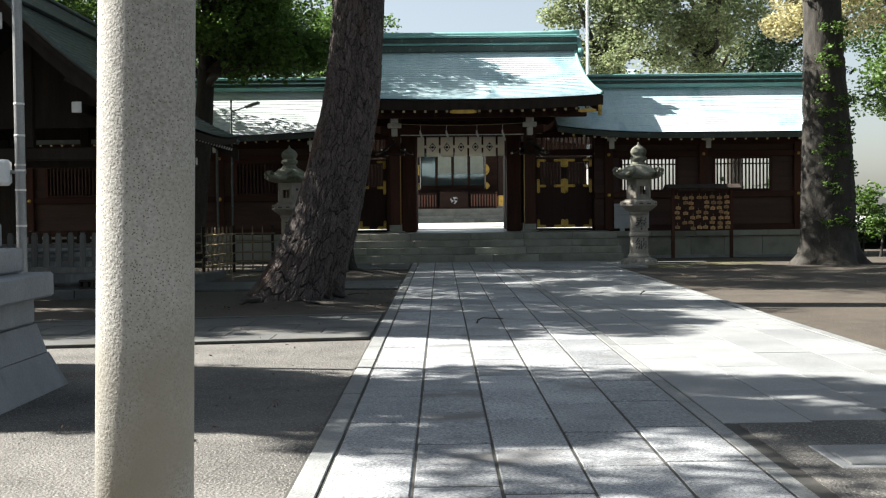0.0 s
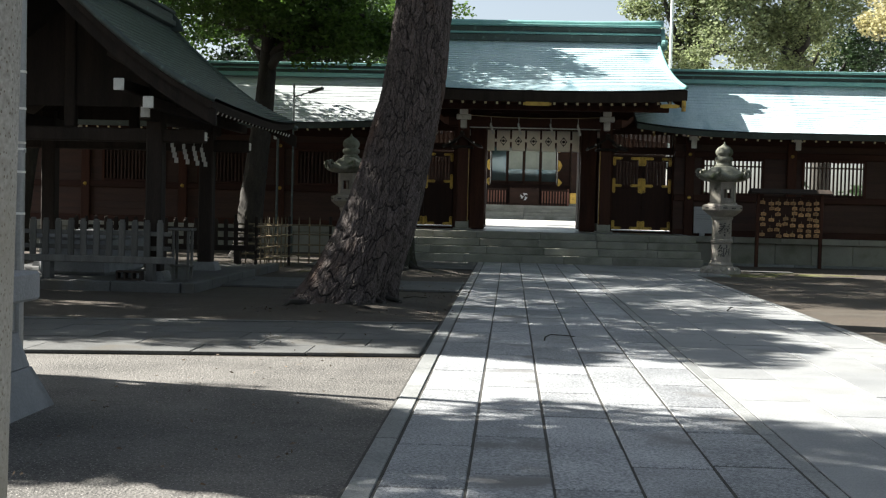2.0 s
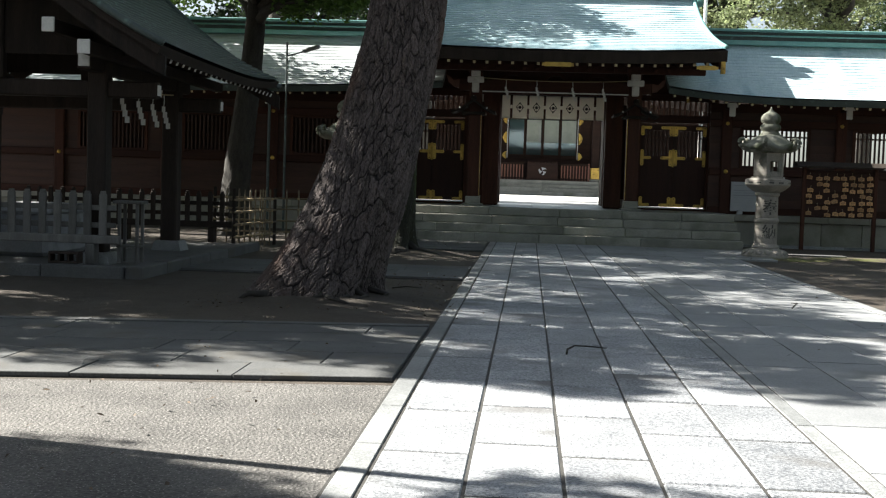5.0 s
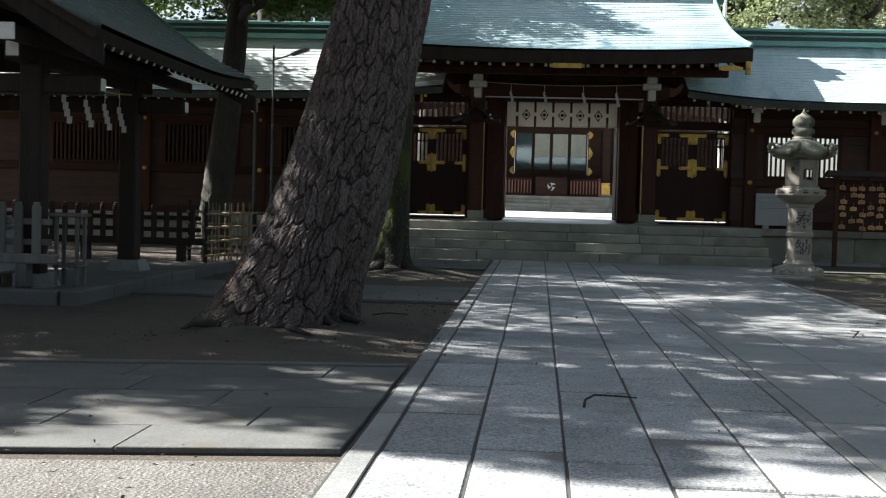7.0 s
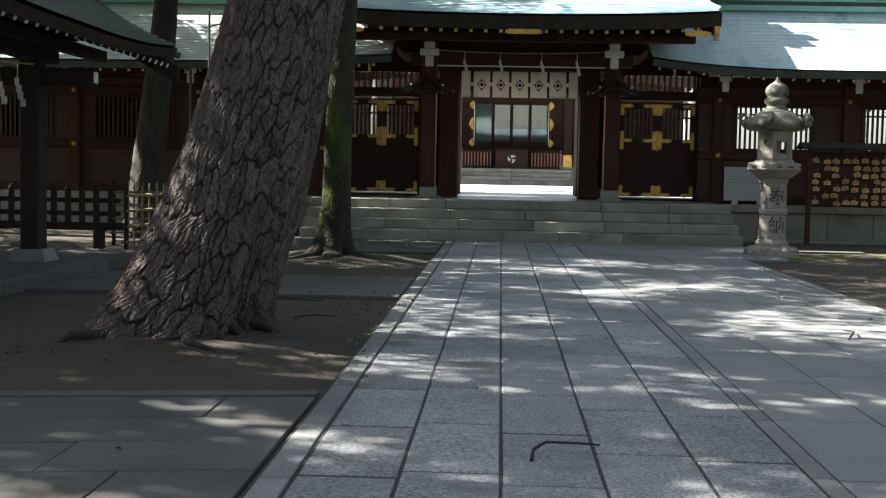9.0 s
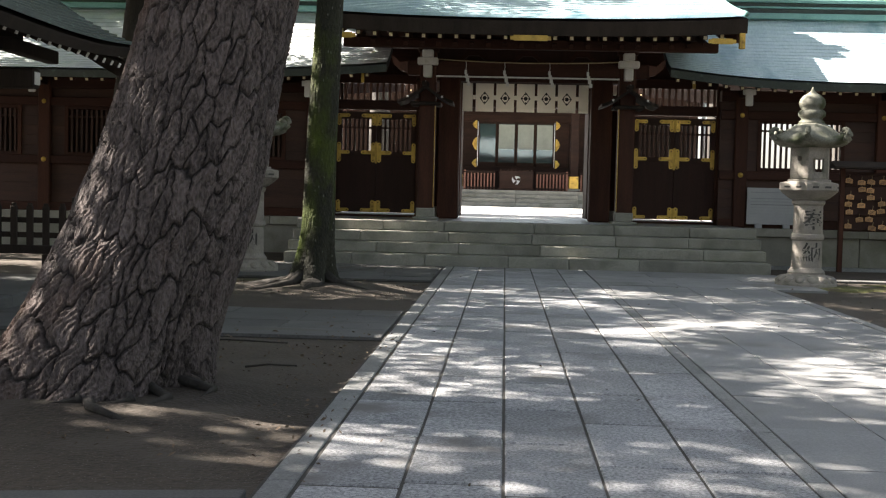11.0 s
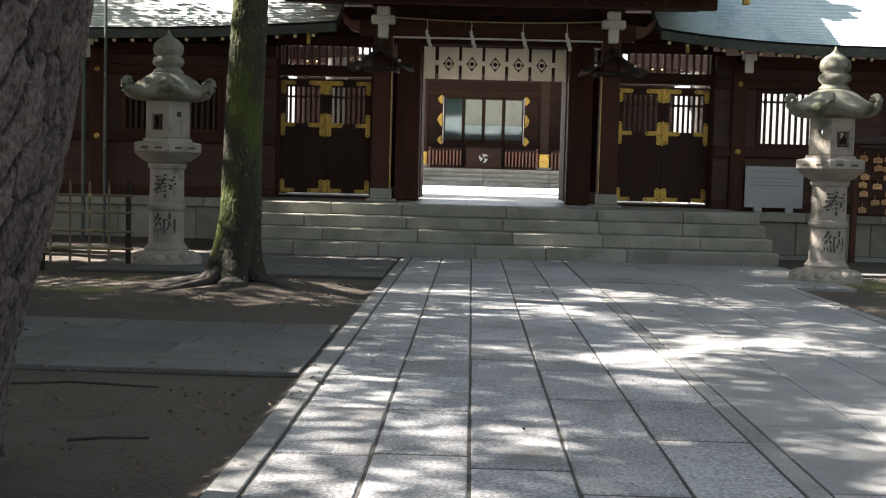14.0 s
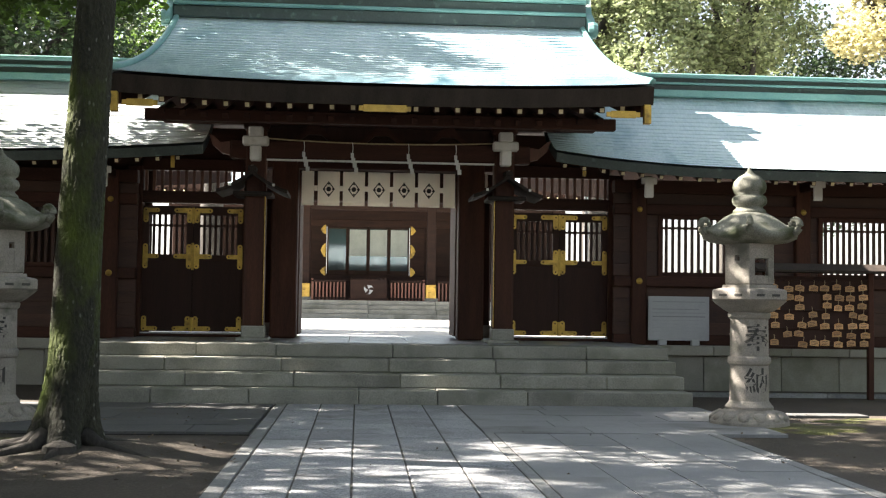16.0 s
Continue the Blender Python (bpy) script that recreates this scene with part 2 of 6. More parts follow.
def plate_and_crack_tones(m):
    """Scales the bark colour by the mesh's tone: its own for each plate, darker in cracks."""
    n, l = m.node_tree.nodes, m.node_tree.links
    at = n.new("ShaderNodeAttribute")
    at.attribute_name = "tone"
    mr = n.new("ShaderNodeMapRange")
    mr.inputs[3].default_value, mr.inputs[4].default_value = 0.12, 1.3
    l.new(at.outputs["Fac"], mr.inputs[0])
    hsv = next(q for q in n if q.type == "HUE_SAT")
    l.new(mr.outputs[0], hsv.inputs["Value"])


plate_and_crack_tones(M_BARK)
M_LEAF = surf("leaf_green", (0.05, 0.105, 0.018), (0.115, 0.19, 0.038), 0.35, 4, 0.5, 0, spread=0.45, island=True, trans=0.5)
M_LEAF_OLIVE = surf("leaf_olive", (0.13, 0.165, 0.075), (0.31, 0.345, 0.18), 0.35, 4, 0.6, 0, spread=0.5, island=True, trans=0.5)
M_LEAF_YELLOW = surf("leaf_yellow", (0.34, 0.31, 0.16), (0.52, 0.48, 0.26), 0.35, 4, 0.6, 0, spread=0.35, island=True, trans=0.5)
M_LEAF_DARK = surf("leaf_dark", (0.018, 0.04, 0.014), (0.045, 0.08, 0.026), 0.35, 4, 0.5, 0, spread=0.4, island=True, trans=0.3)
M_NEEDLE = surf("pine_needle", (0.02, 0.045, 0.015), (0.05, 0.085, 0.026), 0.5, 5, 0.5, 0, spread=0.3, island=True, trans=0.3)
M_LITTER = surf("dead_leaf", (0.055, 0.038, 0.024), (0.15, 0.105, 0.065), 2, 10, 0.8, 0, spread=0.4, island=True)


def glass_mat():
    m = bpy.data.materials.new("window_glass")
    m.use_nodes = True
    p = m.node_tree.nodes["Principled BSDF"]
    p.inputs["Base Color"].default_value = (0.03, 0.05, 0.05, 1)
    p.inputs["Roughness"].default_value = 0.04
    p.inputs["Specular IOR Level"].default_value = 1.0
    p.inputs["Coat Weight"].default_value = 0.3
    p.inputs["Coat Roughness"].default_value = 0.03
    return m


M_GLASS = glass_mat()


# ---- geometry helpers ----
class Geo:
    """Gathers vertices and faces of one mesh."""

    def __init__(self):
        self.v, self.f = [], []

    def add(self, verts, faces):
        o = len(self.v)
        self.v += [tuple(p) for p in verts]
        self.f += [tuple(i + o for i in q) for q in faces]
        return self

    def box(self, x0, x1, y0, y1, z0, z1, b=0.008, m=None):
        """A box with chamfered edges."""
        x0, x1, y0, y1, z0, z1 = min(x0, x1), max(x0, x1), min(y0, y1), max(y0, y1), min(z0, z1), max(z0, z1)
        b = min(b, (x1 - x0) * 0.3, (y1 - y0) * 0.3, (z1 - z0) * 0.3)
        vs, idx = [], {}
        for sx in (0, 1):
            for sy in (0, 1):
                for sz in (0, 1):
                    c = (x1 if sx else x0, y1 if sy else y0, z1 if sz else z0)
                    d = (-b if sx else b, -b if sy else b, -b if sz else b)
                    for ax in range(3):
                        idx[sx, sy, sz, ax] = len(vs)
                        vs.append(tuple(c[k] + (0 if k == ax else d[k]) for k in range(3)))
        fs = []
        for ax in range(3):
            u, w = (ax + 1) % 3, (ax + 2) % 3
            for s in (0, 1):
                q = []
                for a, c in ((0, 0), (1, 0), (1, 1), (0, 1)):
                    k = [0, 0, 0]
                    k[ax], k[u], k[w] = s, a, c
                    q.append(idx[(*k, ax)])
                fs.append(tuple(q if s else q[::-1]))
            for a in (0, 1):
                for c in (0, 1):
                    k0, k1 = [0, 0, 0], [0, 0, 0]
                    k0[ax], k1[ax] = 0, 1
                    k0[u] = k1[u] = a
                    k0[w] = k1[w] = c
                    q = [idx[(*k0, u)], idx[(*k1, u)], idx[(*k1, w)], idx[(*k0, w)]]
                    fs.append(tuple(q if a ^ c else q[::-1]))
        for sx in (0, 1):
            for sy in (0, 1):
                for sz in (0, 1):
                    q = [idx[sx, sy, sz, k] for k in range(3)]
                    fs.append(tuple(q if (sx + sy + sz) % 2 else q[::-1]))
        if m is not None:
            vs = [tuple(m @ Vector(p)) for p in vs]
        return self.add(vs, fs)

    def lathe(self, prof, n=24, cx=0, cy=0, square=0.0, turn=0.0):
        """A turned solid from (radius, z) pairs; square > 0 pulls the section towards a polygon."""
        vs = []
        for r, z in prof:
            for i in range(n):
                a = 2 * math.pi * i / n + turn
                vs.append((cx + r * math.cos(a), cy + r * math.sin(a), z))
        fs = [(j * n + i, j * n + (i + 1) % n, (j + 1) * n + (i + 1) % n, (j + 1) * n + i) for j in range(len(prof) - 1) for i in range(n)]
        fs.append(tuple(range(n))[::-1])
        fs.append(tuple((len(prof) - 1) * n + i for i in range(n)))
        return self.add(vs, fs)

    def tube(self, pts, radii, n=8):
        pts = [Vector(p) for p in pts]
        vs = []
        for i, p in enumerate(pts):
            d = (pts[min(i + 1, len(pts) - 1)] - pts[max(i - 1, 0)]).normalized()
            u = d.cross(Vector((0, 0, 1)) if abs(d.z) < 0.9 else Vector((1, 0, 0))).normalized()
            w = d.cross(u)
            for k in range(n):
                a = 2 * math.pi * k / n
                vs.append(p + (u * math.cos(a) + w * math.sin(a)) * radii[i])
        fs = [(j * n + i, j * n + (i + 1) % n, (j + 1) * n + (i + 1) % n, (j + 1) * n + i) for j in range(len(pts) - 1) for i in range(n)]
        fs.append(tuple(range(n)))
        fs.append(tuple((len(pts) - 1) * n + i for i in range(n))[::-1])
        return self.add(vs, fs)

    def prism(self, outline, z0, z1, m=None):
        """An upright solid over a flat outline of (x, y)."""
        n = len(outline)
        vs = [(x, y, z0) for x, y in outline] + [(x, y, z1) for x, y in outline]
        if m is not None:
            vs = [tuple(m @ Vector(p)) for p in vs]
        fs = [tuple(range(n))[::-1], tuple(range(n, 2 * n))] + [(i, (i + 1) % n, n + (i + 1) % n, n + i) for i in range(n)]
        return self.add(vs, fs)

    def mesh(self, name, material, smooth=False):
        me = bpy.data.meshes.new(name)
        me.from_pydata(self.v, [], self.f)
        me.materials.append(material)
        bm = bmesh.new()
        bm.from_mesh(me)
        bmesh.ops.recalc_face_normals(bm, faces=bm.faces)
        bm.to_mesh(me)
        bm.free()
        if smooth:
            me.polygons.foreach_set("use_smooth", [True] * len(me.polygons))
        return me


def part(name, geo, material, parent=None, label="", smooth=False, at=None):
    """One mesh object under a thing or a part."""
    ob = new(name, geo if isinstance(geo, bpy.types.Mesh) else geo.mesh(name, material, smooth))
    ob.parent = parent
    if at is not None:
        ob.matrix_basis = at
    return tagged(ob, label)


def thing(name, label, category, at=(0, 0, 0), group="", kind="", rz=0):
    ob = new(name)
    ob.empty_display_size = 0.2
    ob.matrix_world = pose(*at, 0, 0, rz)
    return tagged(ob, label, category, group, kind)


def box(*a, **k):
    return Geo().box(*a, **k)


def big_mesh(name, verts, faces, material, smooth=False):
    """A mesh from arrays, for large counts."""
    me = bpy.data.meshes.new(name)
    me.from_pydata(verts, [], faces)
    me.materials.append(material)
    if smooth:
        me.polygons.foreach_set("use_smooth", [True] * len(me.polygons))
    me.update()
    return me


rng = np.random.default_rng(7)


# ---- roofs ----
def slope_curve(u):
    return 0.62 * u + 0.38 * u * u


def roof_slope(x0, x1, y_eave, y_ridge, z_eave, z_ridge, courses, lift0=0.0, lift1=0.0, flare0=0.0, flare1=0.0, nx=28, lip=0.021):
    """One concave slope in overlapping courses; the ends of the eave may rise and spread."""
    g = Geo()
    rows = []
    for i in range(courses + 1):
        u = i / courses
        for k in (0, 1):
            if (i == 0 and k == 0) or (i == courses and k == 1):
                continue
            rows.append((u, lip if k else 0.0))
    vs = []
    for u, up in rows:
        e = (1 - u) ** 2
        a, b = x0 - flare0 * e, x1 + flare1 * e
        y = y_eave + (y_ridge - y_eave) * u
        z = z_eave + (z_ridge - z_eave) * slope_curve(u) + up
        for j in range(nx + 1):
            s = j / nx
            lift = (lift0 * max(0, 1 - s / 0.5) ** 2.5 + lift1 * max(0, (s - 0.5) / 0.5) ** 2.5) * e
            vs.append((a + (b - a) * s, y, z + lift))
    w = nx + 1
    g.add(vs, [(r * w + j, r * w + j + 1, (r + 1) * w + j + 1, (r + 1) * w + j) for r in range(len(rows) - 1) for j in range(nx)])
    return g


def roof_under(x0, x1, y_eave, y_ridge, z_eave, z_ridge, thick, lift0=0.0, lift1=0.0, flare0=0.0, flare1=0.0, nx=28, n=8):
    """The timber under a slope: eave fascia, soffit and gable edges."""
    top, low = [], []
    for i in range(n + 1):
        u = i / n
        e = (1 - u) ** 2
        a, b = x0 - flare0 * e, x1 + flare1 * e
        y = y_eave + (y_ridge - y_eave) * u
        z = z_eave + (z_ridge - z_eave) * slope_curve(u)
        for j in range(nx + 1):
            s = j / nx
            lift = (lift0 * max(0, 1 - s / 0.5) ** 2.5 + lift1 * max(0, (s - 0.5) / 0.5) ** 2.5) * e
            x = a + (b - a) * s
            top.append((x, y, z + lift - 0.012))
            low.append((x, y + (0.06 if y_ridge > y_eave else -0.06) * (i == 0), z + lift - thick))
    w, o = nx + 1, len(top)
    f = [(r * w + j, r * w + j + 1, (r + 1) * w + j + 1, (r + 1) * w + j) for r in range(n) for j in range(nx)]
    f += [(o + a, o + d, o + c, o + b) for a, b, c, d in f]
    f += [(j, o + j, o + j + 1, j + 1) for j in range(nx)] + [(n * w + j, n * w + j + 1, o + n * w + j + 1, o + n * w + j) for j in range(nx)]
    f += [(r * w, (r + 1) * w, o + (r + 1) * w, o + r * w) for r in range(n)] + [(r * w + nx, o + r * w + nx, o + (r + 1) * w + nx, (r + 1) * w + nx) for r in range(n)]
    return Geo().add(top + low, f)


def rafters(parent, xs, y0, y1, z0, z1, size=0.075, cap=True, zlift=None):
    """Rafters running up from an eave, each with a gilt cap on its end."""
    ln = math.hypot(y1 - y0, z1 - z0)
    raf = box(-size / 2, size / 2, 0, ln, -size, 0, 0.006).mesh("rafter", M_WOODH)
    capm = box(-size * 0.36, size * 0.36, -0.008, 0.004, -size * 0.86, -size * 0.14, 0.003).mesh("rafter_cap", M_WHITE_GOLD)
    tilt = math.degrees(math.atan2(z1 - z0, abs(y1 - y0)))
    for x in xs:
        dz = zlift(x) if zlift else 0
        r = part("rafter", raf, None, parent, at=pose(x, y0, z0 + dz, tilt, 0, 0 if y1 > y0 else 180))
        if cap:
            part("rafter_cap", capm, None, r)


M_WHITE_GOLD = surf("pale_gilt_cap", (0.55, 0.46, 0.26), (0.75, 0.66, 0.44), 6, 60, 0.5, 0.1, metal=0.2, spread=0.1)

# ---- ground ----
gv, gf, seen_at = [], [], {}
xs = [-400, -120, -40] + list(np.arange(-14, 14.01, 0.5)) + [40, 120, 400]
ys = [-400, -120, -50] + list(np.arange(-40, 2.01, 0.5)) + [40, 120, 400]
for iy, y in enumerate(ys):
    for ix, x in enumerate(xs):
        bed = -4.9 < x < -1.6 and (-18.6 < y < -13.6 or -10.6 < y < -6.6)
        h = -0.035 + (0.045 * noise.noise(Vector((x * 0.6, y * 0.6, 3))) + 0.03) * bed
        d1, d2 = math.hypot(x + 2.7, y + 16.4), math.hypot(x + 2.75, y + 8.0)
        h += 0.10 * math.exp(-(d1 / 0.9) ** 2) + 0.09 * math.exp(-(d2 / 0.7) ** 2)
        gv.append((x, y, h))
nx_ = len(xs)
gf = [(r * nx_ + c, r * nx_ + c + 1, (r + 1) * nx_ + c + 1, (r + 1) * nx_ + c) for r in range(len(ys) - 1) for c in range(nx_ - 1)]
ground = part("ground", big_mesh("ground", gv, gf, M_EARTH, True), None)
tagged(ground, "brown packed earth with fine grit and leaf litter", "ground", kind="structure")

def patch(name, outline, z, mat, label, n=5):
    g = Geo()
    g.prism(outline, z - 0.05, z)
    return tagged(part(name, g, mat), label, "ground", kind="structure")


patch("gravel_ground", [(-14, -45), (-1.395, -45), (-1.395, -21.93), (-5.6, -22.55), (-14, -24)], -0.018, M_GRAVEL, "pale gravelly ground beside the paved approach")
patch("gravel_verge", [(1.215, -45), (14, -45), (14, -27), (4.2, -26.2), (1.215, -27.0)], 0.001, M_GRAVEL, "fine gravel beside the stone-paved approach")

# ---- steps and platform of the gate ----
RISE = 0.1875
platform = thing("gate_platform", "grey-green granite platform with four broad steps", "steps", kind="structure")
part("platform_core", box(-4.2, 4.2, -1.0, 4.9, -0.05, 0.735), M_STEP, platform)
fronts = [-2.70, -2.27, -1.83, -1.40]
r_ = random.Random(3)
for k, y in enumerate(fronts):
    x = -4.25
    while x < 4.25 - 0.01:
        w = r_.uniform(1.05, 1.7)
        if 4.25 - (x + w) < 0.7:
            w = 4.25 - x
        back = fronts[k + 1] + 0.15 if k < 3 else -0.6
        part("step_stone", box(x + 0.003, x + w - 0.003, y + r_.uniform(-0.004, 0.004), back, RISE * k + 0.002 - (0.06 if k == 0 else 0), RISE * (k + 1), 0.014), M_STEP, platform)
        x += w
for i in range(9):
    for j in range(4):
        part("floor_slab", box(-4.2 + i * 0.935, -4.2 + (i + 1) * 0.935 - 0.006, -0.59 + j * 1.4, -0.59 + (j + 1) * 1.4 - 0.006, 0.70, 0.75, 0.006), M_FLOOR, platform)

# ---- the gate ----
gate = thing("shrine_gate", "dark brown timber shrine gate with curved verdigris copper roof", "gate")
GY = 1.64
EAVE, RIDGE = 4.36, 6.20
ro = dict(lift0=0.10, lift1=0.10, flare0=0.28, flare1=0.28)
roof = part("roof", roof_slope(-3.5, 3.5, -2.40, GY, EAVE, RIDGE, 28, **ro), M_COPPER, gate, "verdigris copper roof in fine courses")
part("roof_back", roof_slope(-3.5, 3.5, GY * 2 + 2.40, GY, EAVE, RIDGE, 30, **ro), M_COPPER, roof)
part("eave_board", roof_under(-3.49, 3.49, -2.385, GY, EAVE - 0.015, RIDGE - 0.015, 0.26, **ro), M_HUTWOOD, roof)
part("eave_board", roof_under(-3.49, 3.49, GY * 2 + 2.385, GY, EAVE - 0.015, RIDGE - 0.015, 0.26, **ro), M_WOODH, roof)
# ridge box with a stepped section and end ornaments
for z0, z1, hw in ((RIDGE - 0.06, RIDGE + 0.14, 0.22), (RIDGE + 0.14, RIDGE + 0.20, 0.27), (RIDGE + 0.20, RIDGE + 0.36, 0.20), (RIDGE + 0.36, RIDGE + 0.43, 0.30)):
    part("ridge_course", box(-3.52, 3.52, GY - hw, GY + hw, z0, z1, 0.02), M_COPPER_TRIM if hw > 0.25 else M_COPPER_DARK, roof)
part("ridge_cap", Geo().tube([(-3.6 + i * 0.3, GY, RIDGE + 0.46 + 0.05 * abs(i - 12) ** 3 / 1728) for i in range(25)], [0.10] * 25, 10), M_COPPER_TRIM, roof, smooth=True)
for s in (-1, 1):
    orn = Geo()
    orn.prism([(0.0, -0.42), (0.0, 0.42), (0.30, 0.36), (0.46, 0.10), (0.62, 0.0), (0.46, -0.10), (0.30, -0.36)], -0.06, 0.06, Matrix.Translation((s * 3.58, GY, RIDGE - 0.25)) @ Matrix.Rotation(radians(-90), 4, "Y"))
    for q in (-1, 1):
        orn.lathe([(0.02, -0.09), (0.13, -0.08), (0.15, 0.0), (0.13, 0.08), (0.02, 0.09)], 14)
        for i in range(14 * 5):
            x, y, z = orn.v[-14 * 5 + i]
            orn.v[-14 * 5 + i] = (s * 3.60 + z, GY + q * 0.33 + x, RIDGE - 0.12 + y)
    part("ridge_end_ornament", orn, M_COPPER_TRIM, roof)
    for q in (-1, 1):
        pts = []
        for i in range(13):
            u = i / 12
            pts.append((s * (3.46 + 0.28 * (1 - u) ** 2), GY + q * (4.04 * (1 - u)), EAVE + (RIDGE - EAVE) * slope_curve(u) + 0.10 * (1 - u) ** 2 + 0.05))
        part("verge_roll", Geo().tube(pts, [0.05] * 13, 8), M_COPPER_TRIM, roof, smooth=True)
        board = Geo()
        vs = []
        for i in range(13):
            u = i / 12
            x, y, z = s * (3.42 + 0.25 * (1 - u) ** 2), GY + q * (3.9 * (1 - u)), EAVE + (RIDGE - EAVE) * slope_curve(u) + 0.10 * (1 - u) ** 2 - 0.2
            vs += [(x, y, z), (x, y, z - 0.24 - 0.06 * u), (x - s * 0.06, y, z), (x - s * 0.06, y, z - 0.24 - 0.06 * u)]
        fs = []
        for i in range(12):
            a, b = i * 4, i * 4 + 4
            fs += [(a, a + 1, b + 1, b), (a + 2, b + 2, b + 3, a + 3), (a + 1, a + 3, b + 3, b + 1), (a, b, b + 2, a + 2)]
        fs += [(0, 2, 3, 1), (48, 49, 51, 50)]
        bb = part("bargeboard", board.add(vs, fs), M_WOODH, roof)
        if q == -1:
            part("gilt_end_plate", box(s * 3.69 - 0.05, s * 3.69 + 0.05, -2.345, -2.24, EAVE - 0.44, EAVE - 0.17, 0.006), M_GOLD, bb)
lift_g = lambda x: 0.10 * max(0, (abs(x) / 3.5 - 0.0)) ** 5
rafters(gate, [-3.36 + i * 0.292 for i in range(24)], -2.22, 1.2, EAVE - 0.255, EAVE + 0.66, 0.085, zlift=lift_g)
rafters(gate, [-3.2 + i * 0.305 for i in range(22)], -1.45, 1.2, EAVE - 0.30, EAVE + 0.40, 0.085, False, zlift=lift_g)
part("eave_purlin", box(-3.45, 3.45, -1.36, -1.20, EAVE - 0.40, EAVE - 0.23, 0.012), M_WOODH, gate)
part("eave_purlin", box(-3.45, 3.45, 4.48, 4.62, EAVE - 0.40, EAVE - 0.23, 0.012), M_WOODH, gate)
for x0, x1 in ((-0.36, 0.36), (-3.58, -3.1), (3.1, 3.58)):
    gp = Geo().box(x0, x1, -2.35, -2.325, EAVE - 0.355, EAVE - 0.285, 0.004)
    gp.box(x0 + 0.06, x1 - 0.06, -2.36, -2.34, EAVE - 0.37, EAVE - 0.27, 0.004)
    part("gilt_eave_plate", gp, M_GOLD, gate, "gilt eave ornament")

# front pillars with their little roofs, brackets and beams
for s in (-1, 1):
    for y, back in ((0.0, 0), (3.28, 1)):
        pil = part("pillar", box(s * 1.94 - 0.16, s * 1.94 + 0.16, y - 0.16, y + 0.16, 0.86, 4.05, 0.03), M_WOOD, gate)
        base = Geo().box(s * 1.94 - 0.25, s * 1.94 + 0.25, y - 0.25, y + 0.25, 0.75, 0.80, 0.012)
        base.box(s * 1.94 - 0.175, s * 1.94 + 0.175, y - 0.175, y + 0.175, 0.80, 0.98, 0.012)
        part("pillar_base", base, M_STEP, pil, "grey stone pillar base")
        if not back:
            part("gilt_edge", box(s * 1.94 - s * 0.155 - 0.006, s * 1.94 - s * 0.155 + 0.006, -0.166, -0.15, 1.0, 3.0, 0.002), M_GOLD, pil)
        br = part("bracket", box(s * 1.94 - 0.20, s * 1.94 + 0.20, y - 0.20, y + 0.20, 4.03, 4.14, 0.02), M_WOODH, gate)
        # cross-shaped bracket arms with white end grain
        for dx0, dx1, z0, z1 in ((-0.11, 0.11, 3.90, 4.05), (-0.20, 0.20, 3.76, 3.90), (-0.085, 0.085, 3.52, 3.76)):
            part("bracket_end", box(s * 1.94 + dx0, s * 1.94 + dx1, y - (0.34 if not back else 0.2), y - 0.165 if not back else y + 0.34, z0, z1, 0.02), M_WHITE, br, "white painted bracket end")
    # small gabled hood on the front pillar
    hood = part("hood_bracket", box(s * 1.97 - 0.30, s * 1.97 + 0.30, -0.30, 0.30, 2.98, 3.05, 0.015), M_HUTWOOD, gate)
    h = Geo()
    for q in (-1, 1):
        vs = []
        for i in range(7):
            u = i / 6
            x, z = s * 1.97 + q * 0.54 * u, 3.36 - 0.30 * (1 - (1 - u) ** 1.35)
            vs += [(x, -0.46, z), (x, 0.46, z), (x, -0.46, z - 0.055), (x, 0.46, z - 0.055)]
        fs = []
        for i in range(6):
            a, b = i * 4, i * 4 + 4
            fs += [(a, b, b + 1, a + 1), (a + 2, a + 3, b + 3, b + 2), (a, a + 2, b + 2, b), (a + 1, b + 1, b + 3, a + 3)]
        fs += [(0, 1, 3, 2), (24, 26, 27, 25)]
        h.add(vs, fs)
    h.box(s * 1.97 - 0.06, s * 1.97 + 0.06, -0.50, 0.50, 3.34, 3.43, 0.015)
    part("hood_roof", h, M_HUTWOOD, hood)
    for q in (-1, 0, 1):
        part("hood_stud", box(s * 1.97 + q * 0.33 - 0.02, s * 1.97 + q * 0.33 + 0.02, -0.49, -0.465, 3.13 + 0.28 * (q == 0) - 0.02, 3.13 + 0.28 * (q == 0) + 0.02, 0.004), M_WHITE, hood)
    # great inner posts and folded-back leaves
    part("great_post", box(s * 1.36, s * 1.80, GY - 0.22, GY + 0.22, 0.75, 4.3, 0.03), M_WOOD, gate)
    part("door_leaf", box(s * 1.34, s * 1.42, GY + 0.24, GY + 1.42, 0.80, 3.5, 0.012), M_WOOD, gate)
part("front_beam", box(-2.35, 2.35, -0.12, 0.12, 3.58, 3.86, 0.02), M_WOODH, gate)
part("front_beam_edge", box(-1.78, 1.78, -0.135, -0.10, 3.545, 3.575, 0.004), M_WHITE, gate)
part("great_beam", box(-2.3, 2.3, GY - 0.2, GY + 0.2, 3.62, 4.02, 0.03), M_WOODH, gate)
part("back_beam", box(-2.35, 2.35, 3.16, 3.40, 3.22, 3.86, 0.02), M_WOODH, gate)
part("ceiling_board", box(-3.3, 3.3, -1.2, 4.5, EAVE - 0.02, EAVE + 0.02, 0.006), M_WOODH, gate)
